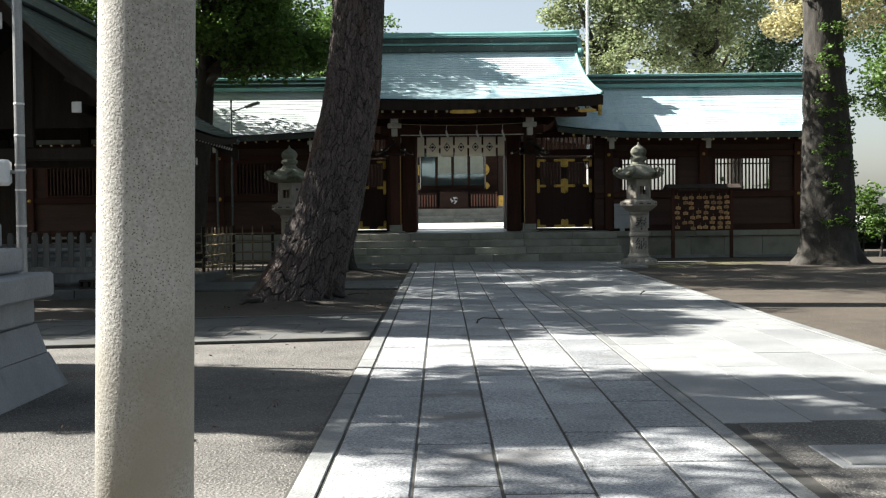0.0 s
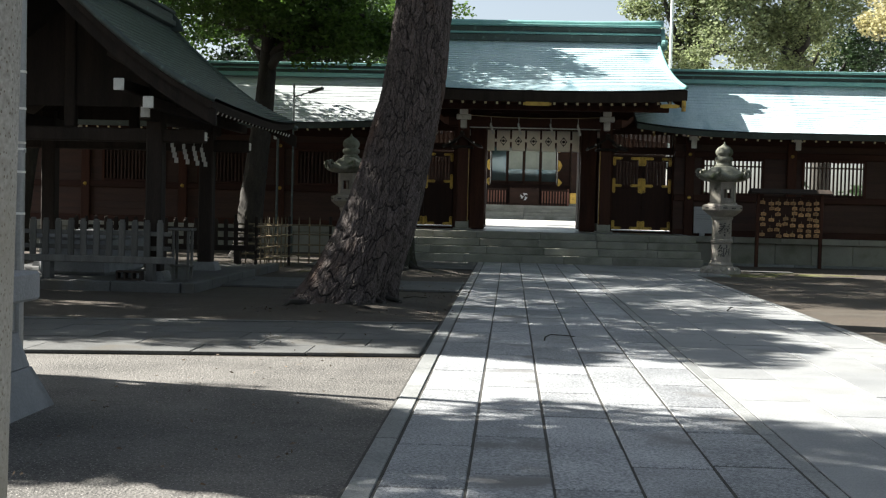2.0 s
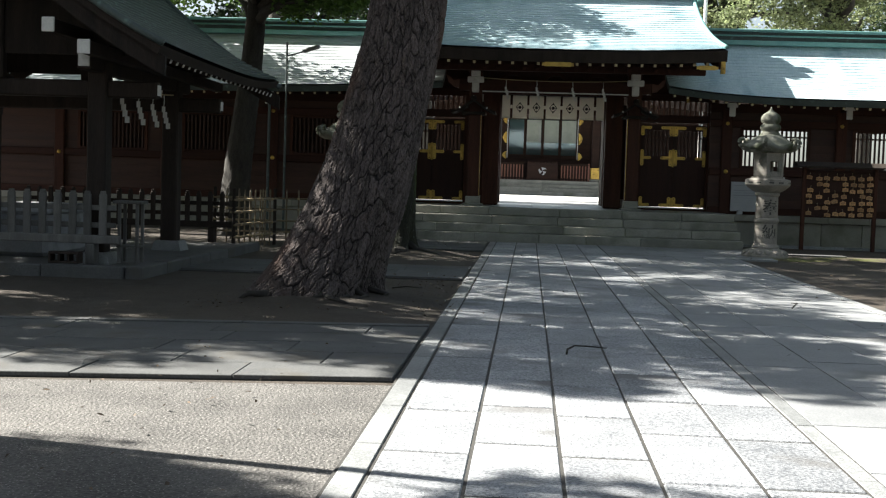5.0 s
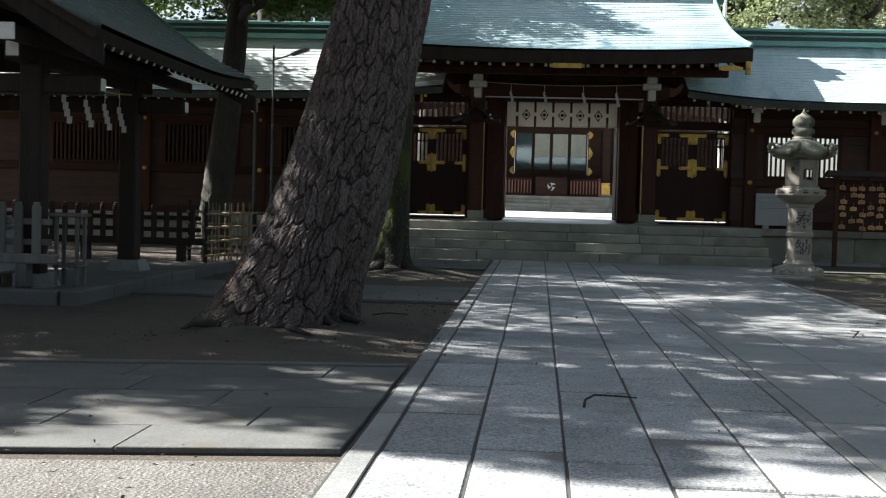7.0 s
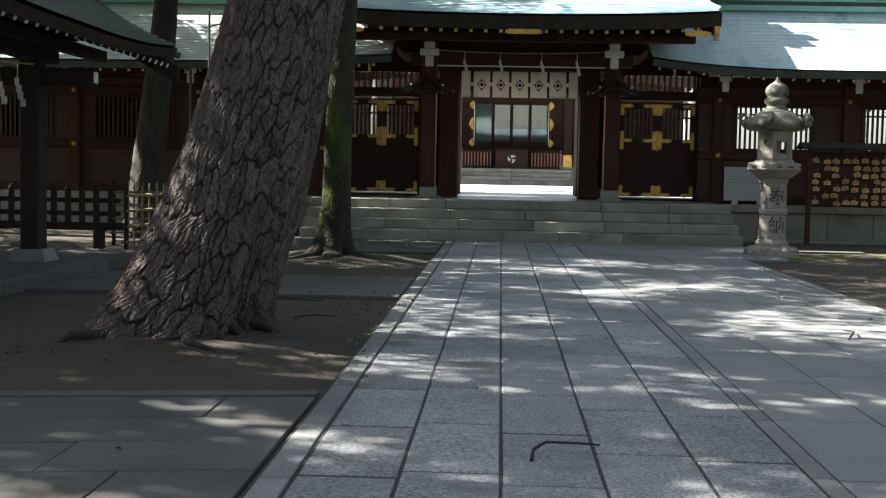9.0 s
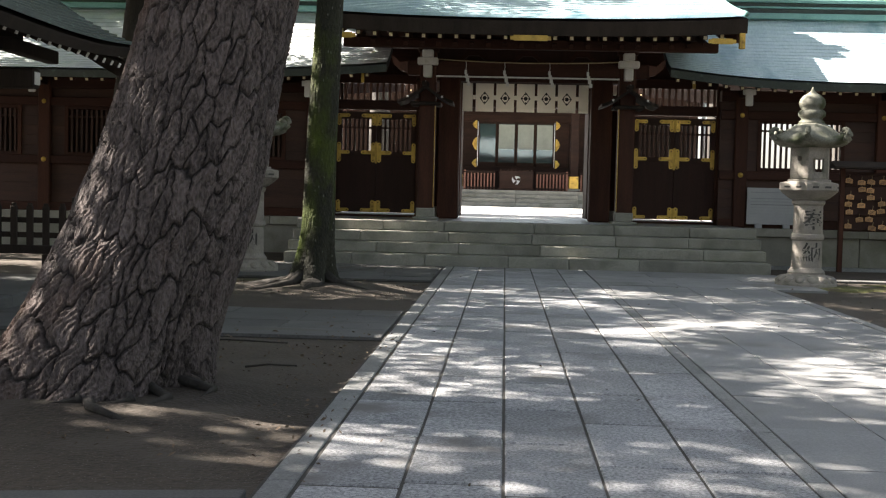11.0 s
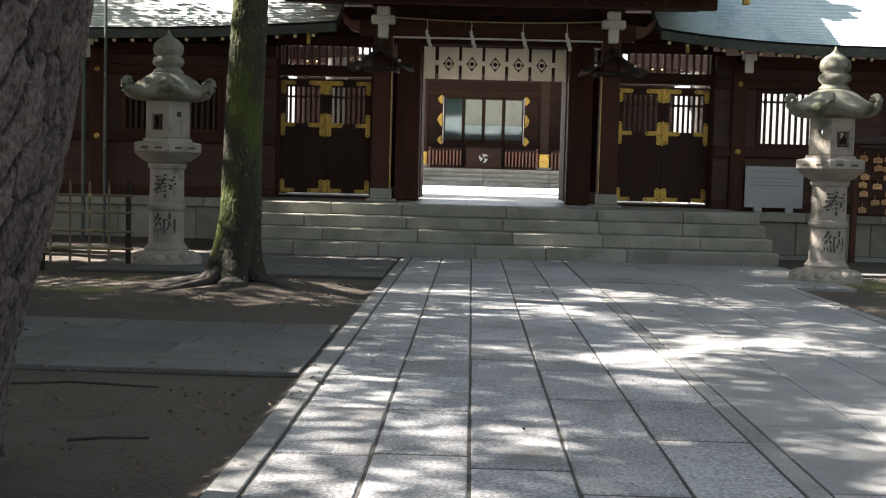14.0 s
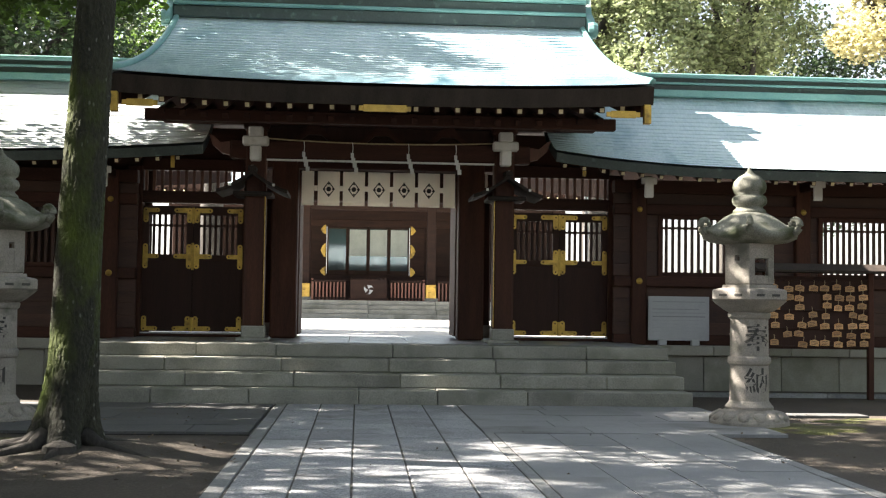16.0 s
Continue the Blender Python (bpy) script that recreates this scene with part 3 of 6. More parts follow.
for z in (4.12,):
    part("upper_beam", box(-3.4, 3.4, -0.10, 0.10, z, z + 0.2, 0.02), M_WOODH, gate)
    part("upper_beam", box(-3.4, 3.4, 3.18, 3.38, z, z + 0.2, 0.02), M_WOODH, gate)
# added dark board, standing in for the shade behind the struts
part("frieze_board", box(-2.0, 2.0, 0.125, 0.16, 3.80, 4.34, 0.006), M_DOOR, gate)
# frog-leg struts between the beams
for x in (-0.0, -1.05, 1.05):
    o = [(-0.42, 0), (-0.30, 0.03), (-0.18, 0.13), (-0.1, 0.24), (0.1, 0.24), (0.18, 0.13), (0.30, 0.03), (0.42, 0), (0.25, -0.02), (0.1, 0.1), (-0.1, 0.1), (-0.25, -0.02)]
    part("frog_leg_strut", Geo().prism(o, -0.05, 0.05, Matrix.Translation((x, 0, 3.88)) @ Matrix.Rotation(radians(90), 4, "X")), M_WOODH, gate)
# slats above the front beam
for x0 in (-1.35, 0.85):
    for i in range(7):
        part("slat", box(x0 + i * 0.085, x0 + i * 0.085 + 0.03, 0.3, 0.33, 3.86, 4.12, 0.004), M_WHITE, gate)
# light-coloured carved nosings beyond the brackets
for s in (-1, 1):
    nose = [(0, 0), (0.16, 0.04), (0.30, 0.16), (0.36, 0.34), (0.28, 0.30), (0.18, 0.20), (0.05, 0.22), (0, 0.2)]
    part("carved_nosing", Geo().prism([(s * a, b) for a, b in nose], -0.07, 0.07, Matrix.Translation((s * 2.32, -0.02, 3.62)) @ Matrix.Rotation(radians(90), 4, "X")), M_RED, gate)

# side doors under lattices
def plate(door, x, z, low, high, reach, hw):
    """A gilt corner fitting: an upright strap with an arm, rounded ends and dark rivets."""
    def strap(n):
        return [(-math.cos(t), math.sin(t)) for t in np.linspace(0, math.pi, n)]
    up = [(hw * a, high - hw + hw * b) for a, b in strap(7)] + [(-hw * a, low + hw - hw * b) for a, b in strap(7)]
    sx = 1 if reach > 0 else -1
    end = abs(reach)
    arm = [(0, -hw * 0.85)] + [(end - hw + hw * math.sin(t), -hw * 0.85 * math.cos(t)) for t in np.linspace(0, math.pi, 7)] + [(0, hw * 0.85)]
    m = Matrix.Translation((x, GY - 0.005, z)) @ Matrix.Rotation(radians(90), 4, "X")
    g = Geo().prism(up, 0.0, 0.012, m).prism([(sx * a, b) for a, b in arm], 0.001, 0.0105, m)
    h = part("gilt_hinge", g, M_GOLD, door)
    for a, b in ((0, high - hw), (0, low + hw), (sx * (end - hw), 0)):
        part("rivet", Geo().prism([(a + 0.013 * math.cos(t), b + 0.013 * math.sin(t)) for t in np.linspace(0, 2 * math.pi, 8, endpoint=False)], 0.010, 0.016, m), M_HUTWOOD, h)


def side_door(s):
    xc = s * 3.12
    d = part("side_door", box(xc - 0.86, xc + 0.86, GY + 0.02, GY + 0.06, 0.86, 3.0, 0.006), M_DOOR, gate, "closed dark side door with gilt hinges")
    d.data = Geo().box(xc - 0.84, xc - 0.001, GY, GY + 0.05, 0.84, 2.12, 0.006).box(xc + 0.001, xc + 0.84, GY, GY + 0.05, 0.84, 2.12, 0.006).mesh("side_door", M_DOOR)
    for q in (-1, 1):
        a, b = sorted((xc + q * 0.002, xc + q * 0.84))
        part("stile", box(a, a + 0.11, GY - 0.004, GY + 0.055, 2.12, 2.95, 0.006), M_DOOR, d)
        part("stile", box(b - 0.11, b, GY - 0.004, GY + 0.055, 2.12, 2.95, 0.006), M_DOOR, d)
        part("door_rail", box(a, b, GY - 0.005, GY + 0.056, 2.80, 2.951, 0.006), M_DOOR, d)
        part("door_rail", box(a, b, GY - 0.005, GY + 0.056, 2.02, 2.13, 0.006), M_DOOR, d)
        for i in range(6):
            x = a + 0.11 + (b - a - 0.22) * (i + 0.75) / 6.5
            part("lattice_bar", box(x - 0.022, x + 0.022, GY + 0.005, GY + 0.045, 2.12, 2.81, 0.004), M_DOOR, d)
        part("lattice_rail", box(a + 0.1, b - 0.1, GY + 0.015, GY + 0.04, 2.60, 2.64, 0.003), M_DOOR, d)
        for z, low, high in ((0.885, -0.045, 0.21), (2.10, -0.21, 0.21), (2.875, -0.21, 0.045)):
            for xe, dirn, reach, hw in ((xc + q * 0.79, -q, 0.23, 0.042), (xc + q * 0.062, q, 0.26, 0.046)):
                plate(d, xe, z, low, high, dirn * reach, hw)
    for z, low, high in ((0.885, -0.05, 0.19), (2.10, -0.23, 0.23), (2.875, -0.22, 0.05)):
        part("gilt_strip", Geo().box(xc - 0.022, xc + 0.022, GY - 0.03, GY - 0.012, z + low, z + high, 0.008), M_GOLD, d)
    part("door_post", box(xc + s * 0.842, xc + s * 1.10, GY - 0.1, GY + 0.14, 0.75, 3.62, 0.02), M_WOOD, gate)
    part("door_post", box(xc - s * 0.842, xc - s * 1.0, GY - 0.08, GY + 0.12, 0.75, 3.62, 0.02), M_WOOD, gate)
    part("sill", box(xc - 0.86, xc + 0.86, GY - 0.06, GY + 0.1, 0.75, 0.825, 0.01), M_WOODH, gate)
    part("sill_edge", box(xc - 0.84, xc + 0.84, GY - 0.068, GY - 0.055, 0.80, 0.822, 0.003), M_WHITE, gate)
    part("lintel", box(xc - 0.86, xc + 0.86, GY - 0.07, GY + 0.1, 3.0, 3.2, 0.012), M_WOODH, gate)
    part("head_beam", box(xc - 0.86, xc + 0.86, GY - 0.08, GY + 0.1, 3.55, 3.75, 0.012), M_WOODH, gate)
    for i in range(13):
        x = xc - 0.80 + i * 0.133
        part("upper_slat", box(x - 0.025, x + 0.025, GY - 0.02, GY + 0.03, 3.2, 3.55, 0.005), M_RED, gate)
    part("gilt_strip", box(xc + s * 0.12 - 0.03, xc + s * 0.12 + 0.03, 0.0, 0.03, 3.42, 3.62, 0.004), M_GOLD, gate)
    part("upper_board", box(xc - 0.98, xc + 1.1 if s > 0 else xc + 0.98, GY + 0.06, GY + 0.1, 3.75, 4.3, 0.01), M_WOODH, gate)


side_door(-1)
side_door(1)

# ---- wings: boarded wall, lattice windows, plinth, copper roof ----
WY = 1.2


def wing(name, s, x_in, x_out, roofmat, label, posts, windows):
    w = thing(name, label, "wall")
    a, b = sorted((s * x_in, s * x_out))
    # plinth
    plinth = part("plinth", box(a, b, WY - 0.12, WY + 0.3, -0.06, 0.54, 0.01), M_JOINT, w)
    x, rr = a, random.Random(11 + s)
    while x < b - 0.01:
        wd = rr.uniform(1.0, 1.5)
        if b - x - wd < 0.6:
            wd = b - x
        part("plinth_stone", box(x + 0.004, x + wd - 0.004, WY - 0.16 + rr.uniform(-0.004, 0.004), WY - 0.08, -0.05, 0.545, 0.012), M_PLINTH, plinth)
        part("coping_stone", box(x + 0.15, min(x + wd + 0.146, b), WY - 0.24, WY + 0.3, 0.55, 0.72, 0.014), M_PLINTH, plinth)
        x += wd
    a, b = (a - 0.28, b) if s > 0 else (a, b + 0.28)
    part("foot_beam", box(a, b, WY - 0.09, WY + 0.09, 0.72, 0.90, 0.012), M_WOODH, w)
    part("waist_rail", box(a, b, WY - 0.10, WY + 0.10, 1.70, 1.88, 0.012), M_WOODH, w)
    part("head_rail", box(a, b, WY - 0.10, WY + 0.10, 2.92, 3.10, 0.012), M_WOODH, w)
    part("wall_beam", box(a, b, WY - 0.12, WY + 0.12, 3.28, 3.50, 0.012), M_WOODH, w)
    nb = 4
    for i in range(nb):
        part("board", box(a, b, WY - 0.02 + 0.003 * (i % 2), WY + 0.02, 0.90 + i * 0.2, 0.90 + (i + 1) * 0.2, 0.004), M_WALLBOARD, w)
    part("frieze_board", box(a, b, WY - 0.02, WY + 0.02, 3.10, 3.28, 0.004), M_WALLBOARD, w)
    edges = [a] + sorted(q for x0, x1 in windows for q in (x0, x1)) + [b]
    for i in range(0, len(edges), 2):
        for k in range(5):
            part("board", box(edges[i], edges[i + 1], WY - 0.02 + 0.003 * (k % 2), WY + 0.02, 1.88 + k * 0.208, 1.88 + (k + 1) * 0.208, 0.004), M_WALLBOARD, w)
    for x0, x1 in windows:
        win = part("lattice_window", box(x0, x1, WY - 0.06, WY + 0.06, 1.88, 1.95, 0.006), M_WOODH, w)
        part("window_head", box(x0, x1, WY - 0.06, WY + 0.06, 2.85, 2.92, 0.006), M_WOODH, win)
        for x in (x0, x1):
            part("jamb", box(x - 0.04, x + 0.04, WY - 0.065, WY + 0.065, 1.88, 2.92, 0.006), M_WOOD, win)
        n = int((x1 - x0) / 0.105)
        for i in range(1, n):
            x = x0 + (x1 - x0) * i / n
            part("lattice_bar", box(x - 0.022, x + 0.022, WY - 0.03, WY + 0.03, 1.94, 2.86, 0.005), M_WALLBOARD, win)
        part("lattice_rail", box(x0, x1, WY - 0.012, WY + 0.02, 2.68, 2.72, 0.004), M_WALLBOARD, win)
    for x in posts:
        p = part("wall_post", box(x - 0.13, x + 0.13, WY - 0.14, WY + 0.14, 0.72, 3.5, 0.02), M_WOOD, w)
        part("gilt_stud", Geo().lathe([(0.055, 0), (0.05, 0.015), (0.025, 0.03), (0.005, 0.034)], 12).mesh("gilt_stud", M_GOLD), None, p, at=pose(x, WY - 0.14, 1.79, 90))
        part("gilt_stud", Geo().lathe([(0.05, 0), (0.045, 0.015), (0.025, 0.028), (0.005, 0.03)], 12).mesh("gilt_stud", M_GOLD), None, p, at=pose(x, WY - 0.14, 3.0, 90))
        arm = Geo().box(x - 0.07, x + 0.07, WY - 0.75, WY, 3.34, 3.50, 0.02)
        ar = part("bracket_arm", arm, M_WOODH, p)
        e = Geo().box(x - 0.075, x + 0.075, WY - 0.80, WY - 0.75, 3.14, 3.48, 0.02).box(x - 0.13, x + 0.13, WY - 0.79, WY - 0.755, 3.36, 3.47, 0.02)
        part("bracket_end", e, M_WHITE, ar, "white painted bracket end")
    ze, zr, yr, ye = 3.56, 5.10, 1.9, -0.30
    kw = dict(lift0=0.22 if s > 0 else 0.0, lift1=0.0 if s > 0 else 0.22, flare0=0.0, flare1=0.0)
    ra, rb = (2.75, b) if s > 0 else (a, -2.75)
    rf = part("roof", roof_slope(ra, rb, ye, yr, ze, zr, 20, lip=0.013, **kw), roofmat, w)
    part("roof_back", roof_slope(ra, rb, 2 * yr - ye, yr, ze, zr, 20, **kw), roofmat, rf)
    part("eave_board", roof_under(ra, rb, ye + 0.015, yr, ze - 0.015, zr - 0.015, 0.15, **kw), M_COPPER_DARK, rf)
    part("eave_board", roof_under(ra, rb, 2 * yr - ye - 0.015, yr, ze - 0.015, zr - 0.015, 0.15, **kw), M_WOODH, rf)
    for z0, z1, hw, mm in ((zr - 0.05, zr + 0.07, 0.20, M_COPPER_TRIM), (zr + 0.07, zr + 0.17, 0.13, M_COPPER_DARK), (zr + 0.17, zr + 0.21, 0.18, M_COPPER_TRIM), (zr + 0.21, zr + 0.29, 0.13, M_COPPER_DARK), (zr + 0.29, zr + 0.36, 0.21, M_COPPER_TRIM)):
        part("ridge_course", box(ra + (0.5 if s > 0 else 0), rb - (0 if s > 0 else 0.5), yr - hw, yr + hw, z0, z1, 0.014), mm, rf)
    n = int((rb - ra) / 0.31)
    lf = (lambda x: 0.22 * max(0, 1 - (x - ra) / ((rb - ra) * 0.5)) ** 2.5) if s > 0 else (lambda x: 0.22 * max(0, 1 - (rb - x) / ((rb - ra) * 0.5)) ** 2.5)
    rafters(w, [ra + 0.15 + i * 0.31 for i in range(n)], ye + 0.14, 1.6, ze - 0.16, ze + 0.66, 0.075, zlift=lf)
    if s < 0:
        part("back_wall", box(a, b, 2.55, 2.62, 0.7, 4.6, 0.01), M_WALLBOARD, w)
    # far side wall keeps the wing's depth
    part("end_wall", box(s * x_out - 0.06, s * x_out + 0.06, WY, 2.9, 0.7, 4.3, 0.01), M_WALLBOARD, w)
    return w


wing("wing_east", 1, 4.25, 10.5, M_COPPER, "brown boarded shrine wall with lattice windows and copper roof", (4.39, 7.22, 10.05), ((4.77, 6.44), (7.55, 9.25)))
wing("wing_west", -1, 4.25, 16.0, M_LEFTROOF, "brown boarded shrine wall with lattice windows and pale copper roof", (-4.39, -7.22, -10.05, -12.9, -15.7), ((-6.75, -5.0), (-9.6, -7.8), (-12.4, -10.6)))


# ---- trees ----
def leaf_cloud(name, clumps, size, material, seed, needle=False):
    """Many small folded leaves about clump centres: rows of x, y, z, radius, count."""
    r = np.random.default_rng(seed)
    cs = []
    for x, y, z, rad, cnt in clumps:
        d = r.normal(size=(int(cnt), 3))
        d /= np.linalg.norm(d, axis=1, keepdims=True)
        d *= (r.random((int(cnt), 1)) ** 0.45) * rad * np.array([1, 1, 0.62])
        cs.append(d + (x, y, z))
    c = np.concatenate(cs)
    n = len(c)
    a = r.normal(size=(n, 3))
    a /= np.linalg.norm(a, axis=1, keepdims=True)
    a[:, 2] *= 0.6
    b = np.cross(a, r.normal(size=(n, 3)))
    b /= np.linalg.norm(b, axis=1, keepdims=True) + 1e-9
    s = size * r.uniform(0.6, 1.25, (n, 1))
    wide = 0.10 if needle else 0.34
    up = np.cross(a, b) * s * (0.0 if needle else 0.12)
    v = np.stack([c - a * s * 0.5, c + b * s * wide + up, c + a * s * 0.55, c - b * s * wide + up], 1).reshape(-1, 3)
    i = np.arange(n) * 4
    return big_mesh(name, v.tolist(), np.stack([i, i + 1, i + 2, i + 3], 1).tolist(), material)


def spread_clumps(cx, cy, cz, rx, ry, rz, n, rad, cnt, seed):
    r = np.random.default_rng(seed)
    d = r.normal(size=(n, 3))
    d /= np.linalg.norm(d, axis=1, keepdims=True)
    d *= r.random((n, 1)) ** 0.4
    return [(cx + p[0] * rx, cy + p[1] * ry, cz + p[2] * rz, rad * r.uniform(0.6, 1.3), cnt * r.uniform(0.6, 1.3)) for p in d]


def thin_out(clumps, keep, seed):
    """Drops most unseen clumps whose shadow would fall on the bare earth left of the approach."""
    r = random.Random(seed)
    return [c for c in clumps if not (-5.4 < c[0] + 1.165 * c[2] < -1.9 and -16.6 < c[1] - 0.248 * c[2] < -12.2) or r.random() < keep]


def bark_tube(pts, radii, nu, nv, cells, rise, depth, flare, seed, lobes=5, crack=0.15):
    """A trunk with plated bark: long cells standing proud of cracks, root flare at the foot."""
    r = np.random.default_rng(seed)
    ts = np.linspace(0, 1, nv)
    P, R = np.array(pts, float), np.array(radii, float)
    ht = P[:, 2]
    zz = ts ** 1.25 * (ht[-1] - ht[0]) + ht[0]
    cx, cy, rad = np.interp(zz, ht, P[:, 0]), np.interp(zz, ht, P[:, 1]), np.interp(zz, ht, R)
    for _ in range(6):
        for q in (cx, cy, rad):
            q[1:-1] = (q[:-2] + 2 * q[1:-1] + q[2:]) / 4
    th = np.linspace(0, 2 * np.pi, nu, endpoint=False)
    TH, ZZ = np.meshgrid(th, zz)
    gu = TH / (2 * np.pi) * cells + 0.3 * np.sin(ZZ * 3.1 + TH * 2) + 0.10 * np.sin(ZZ * 19 + TH * 9) + 0.05 * np.sin(ZZ * 47 - TH * 23)
    gv = (ZZ - zz[0]) / rise + 0.2 * np.sin(TH * 7 + ZZ * 5) + 0.08 * np.sin(TH * 29 + ZZ * 19)
    jx, jy = r.random((cells, 400)), r.random((cells, 400))
    iu, iv = np.floor(gu).astype(int), np.floor(gv).astype(int)
    f1, f2 = np.full(gu.shape, 9.0), np.full(gu.shape, 9.0)
    ident = np.zeros(gu.shape)
    tone = r.random((cells, 400))
    for du in (-1, 0, 1):
        for dv in (-1, 0, 1):
            a, b = (iu + du) % cells, (iv + dv) % 400
            d = np.hypot(iu + du + jx[a, b] - gu, 0.85 * (iv + dv + jy[a, b] - gv))
            near = d < f1
            f2 = np.where(near, f1, np.minimum(f2, d))
            ident = np.where(near, tone[a, b], ident)
            f1 = np.where(near, d, f1)
    edge = np.clip((f2 - f1) / crack, 0, 1)
    h = depth * (edge * edge * (3 - 2 * edge) - 0.5 + 0.35 * (ident - 0.5) * edge) + depth * 0.16 * np.sin(TH * 31 + ZZ * 23) * edge + depth * 0.14 * np.sin(TH * 71 - ZZ * 57 + 3 * np.sin(ZZ * 31)) * edge
    foot = np.exp(-(ZZ - zz[0]) / 0.28)
    root = flare * foot * (0.45 + 0.55 * np.cos(TH * lobes + 0.8 + np.sin(TH * 2)))
    rr = rad[:, None] * (1 + 0.05 * np.sin(TH * 2 + ZZ) + 0.03 * np.sin(TH * 3 - ZZ * 1.3)) + h + root
    v = np.stack([cx[:, None] + rr * np.cos(TH), cy[:, None] + rr * np.sin(TH), ZZ], -1).reshape(-1, 3)
    j, i = np.meshgrid(np.arange(nv - 1), np.arange(nu), indexing="ij")
    k = (i + 1) % nu
    f = np.stack([j * nu + i, j * nu + k, (j + 1) * nu + k, (j + 1) * nu + i], -1).reshape(-1, 4)
    # tone varies by plate and falls to zero in the cracks
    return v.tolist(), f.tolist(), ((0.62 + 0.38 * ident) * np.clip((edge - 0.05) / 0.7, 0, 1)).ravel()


def limbs_to(parent, start, clumps, r0, mat, n, seed):
    rr = random.Random(seed)
    for cx, cy, cz, rad, cnt in rr.sample(clumps, min(n, len(clumps))):
        a, b = Vector(start), Vector((cx, cy, cz))
        a = a + Vector((rr.uniform(-0.1, 0.1), rr.uniform(-0.1, 0.1), rr.uniform(-0.8, 0.6)))
        mid = (a + b) / 2 + Vector((rr.uniform(-0.4, 0.4), rr.uniform(-0.4, 0.4), rr.uniform(0.0, 0.6)))
        q1, q2 = a.lerp(mid, 0.5) + Vector((0, 0, 0.08)), mid.lerp(b, 0.5) + Vector((rr.uniform(-0.2, 0.2), rr.uniform(-0.2, 0.2), 0.1))
        part("limb", Geo().tube([a, q1, mid, q2, b], [r0, r0 * 0.75, r0 * 0.55, r0 * 0.35, r0 * 0.12], 7), mat, parent, smooth=True)


def tree(name, label, x, y, trunk_r, fork, clumps, leaf_mat, size, seed, bark=None, lean=(0, 0), nlimb=10, needle=False):
    t = thing(name, label, "tree", (x, y, -0.04))
    rr = random.Random(seed)
    pts = [(lean[0] * u ** 1.3 + 0.06 * math.sin(5 * u + seed) * u, lean[1] * u ** 1.3 + 0.05 * math.cos(4 * u + seed) * u, fork * u) for u in (0, 0.1, 0.25, 0.45, 0.7, 1.0)]
    v, f, tone = bark_tube(pts, [trunk_r * k for k in (1.12, 1.02, 0.95, 0.88, 0.8, 0.66)], 48, 70, 16, 0.22, trunk_r * 0.07, trunk_r * 0.55, seed)
    part("trunk", big_mesh("trunk", v, f, bark or M_BARK2, True), None, t)
    local = [(cx - x, cy - y, cz, r, c) for cx, cy, cz, r, c in clumps]
    top = pts[-1]
    limbs_to(t, (top[0], top[1], top[2] - 0.2), local, trunk_r * 0.45, bark or M_BARK2, nlimb, seed)
    part("crown", leaf_cloud("crown", local, size, leaf_mat, seed, needle), None, t)
    return t


# the great leaning pine beside the approach
pine = thing("pine_tree", "large leaning pine with deeply plated grey-brown bark", "tree", (-2.76, -16.42, 0.0))
hts = [-0.06, 0.25, 0.6, 1.0, 1.5, 2.0, 3.0, 4.0, 5.5, 8.0]
lx = [-0.19, -0.04, 0.11, 0.28, 0.44, 0.56, 0.76, 0.86, 0.98, 1.15]
lr = [0.66, 0.61, 0.56, 0.52, 0.475, 0.44, 0.415, 0.40, 0.37, 0.31]
v, f, tone = bark_tube([(a, 0.03 * h, h) for a, h in zip(lx, hts)], lr, 430, 840, 31, 0.27, 0.027, 0.22, 21, 6, 0.12)
bark_me = big_mesh("trunk", v, f, M_BARK, True)
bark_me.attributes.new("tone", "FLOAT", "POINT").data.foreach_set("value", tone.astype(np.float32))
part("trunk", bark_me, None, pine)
# the second cluster is an added unseen canopy that cuts sky light below
pc = spread_clumps(1.1, 1.2, 11.2, 2.6, 2.6, 1.5, 22, 0.8, 420, 5) + spread_clumps(-1.6, -5.0, 12.2, 3.4, 8.5, 0.8, 90, 1.0, 520, 6)
limbs_to(pine, (1.13, 0.22, 7.8), pc, 0.16, M_BARK, 26, 4)
part("crown", leaf_cloud("crown", pc, 0.24, M_NEEDLE, 8, True), None, pine, "pine needle tufts with an added unseen canopy blocking sky light")
for i, (a, ln) in enumerate(((-1.2, 0.35), (-0.9, 0.45), (-1.6, 0.3), (2.6, 0.3), (-0.4, 0.3))):
    p = [(0.50 * math.cos(a), 0.50 * math.sin(a), 0.13), (0.72 * math.cos(a + 0.1), 0.72 * math.sin(a + 0.1), 0.07), ((0.6 + ln * 0.5) * math.cos(a - 0.15), (0.6 + ln * 0.5) * math.sin(a - 0.15), 0.035), ((0.6 + ln) * math.cos(a + 0.2), (0.6 + ln) * math.sin(a + 0.2), -0.03)]
    part("root", Geo().tube(p, [0.035, 0.028, 0.018, 0.008], 7), M_BARK2, pine, smooth=True)

for pts, rad in (
    (((-0.55, -0.58, 0.06), (-0.74, -0.70, 0.07), (-0.90, -0.66, -0.02)), (0.07, 0.05, 0.015)),
    (((0.10, -0.68, 0.06), (0.16, -0.86, 0.07), (0.34, -0.98, 0.04), (0.46, -0.96, -0.02)), (0.06, 0.045, 0.03, 0.01)),
):
    part("root", Geo().tube(pts, [0.62 * q for q in rad], 9), M_BARK2, pine, smooth=True)

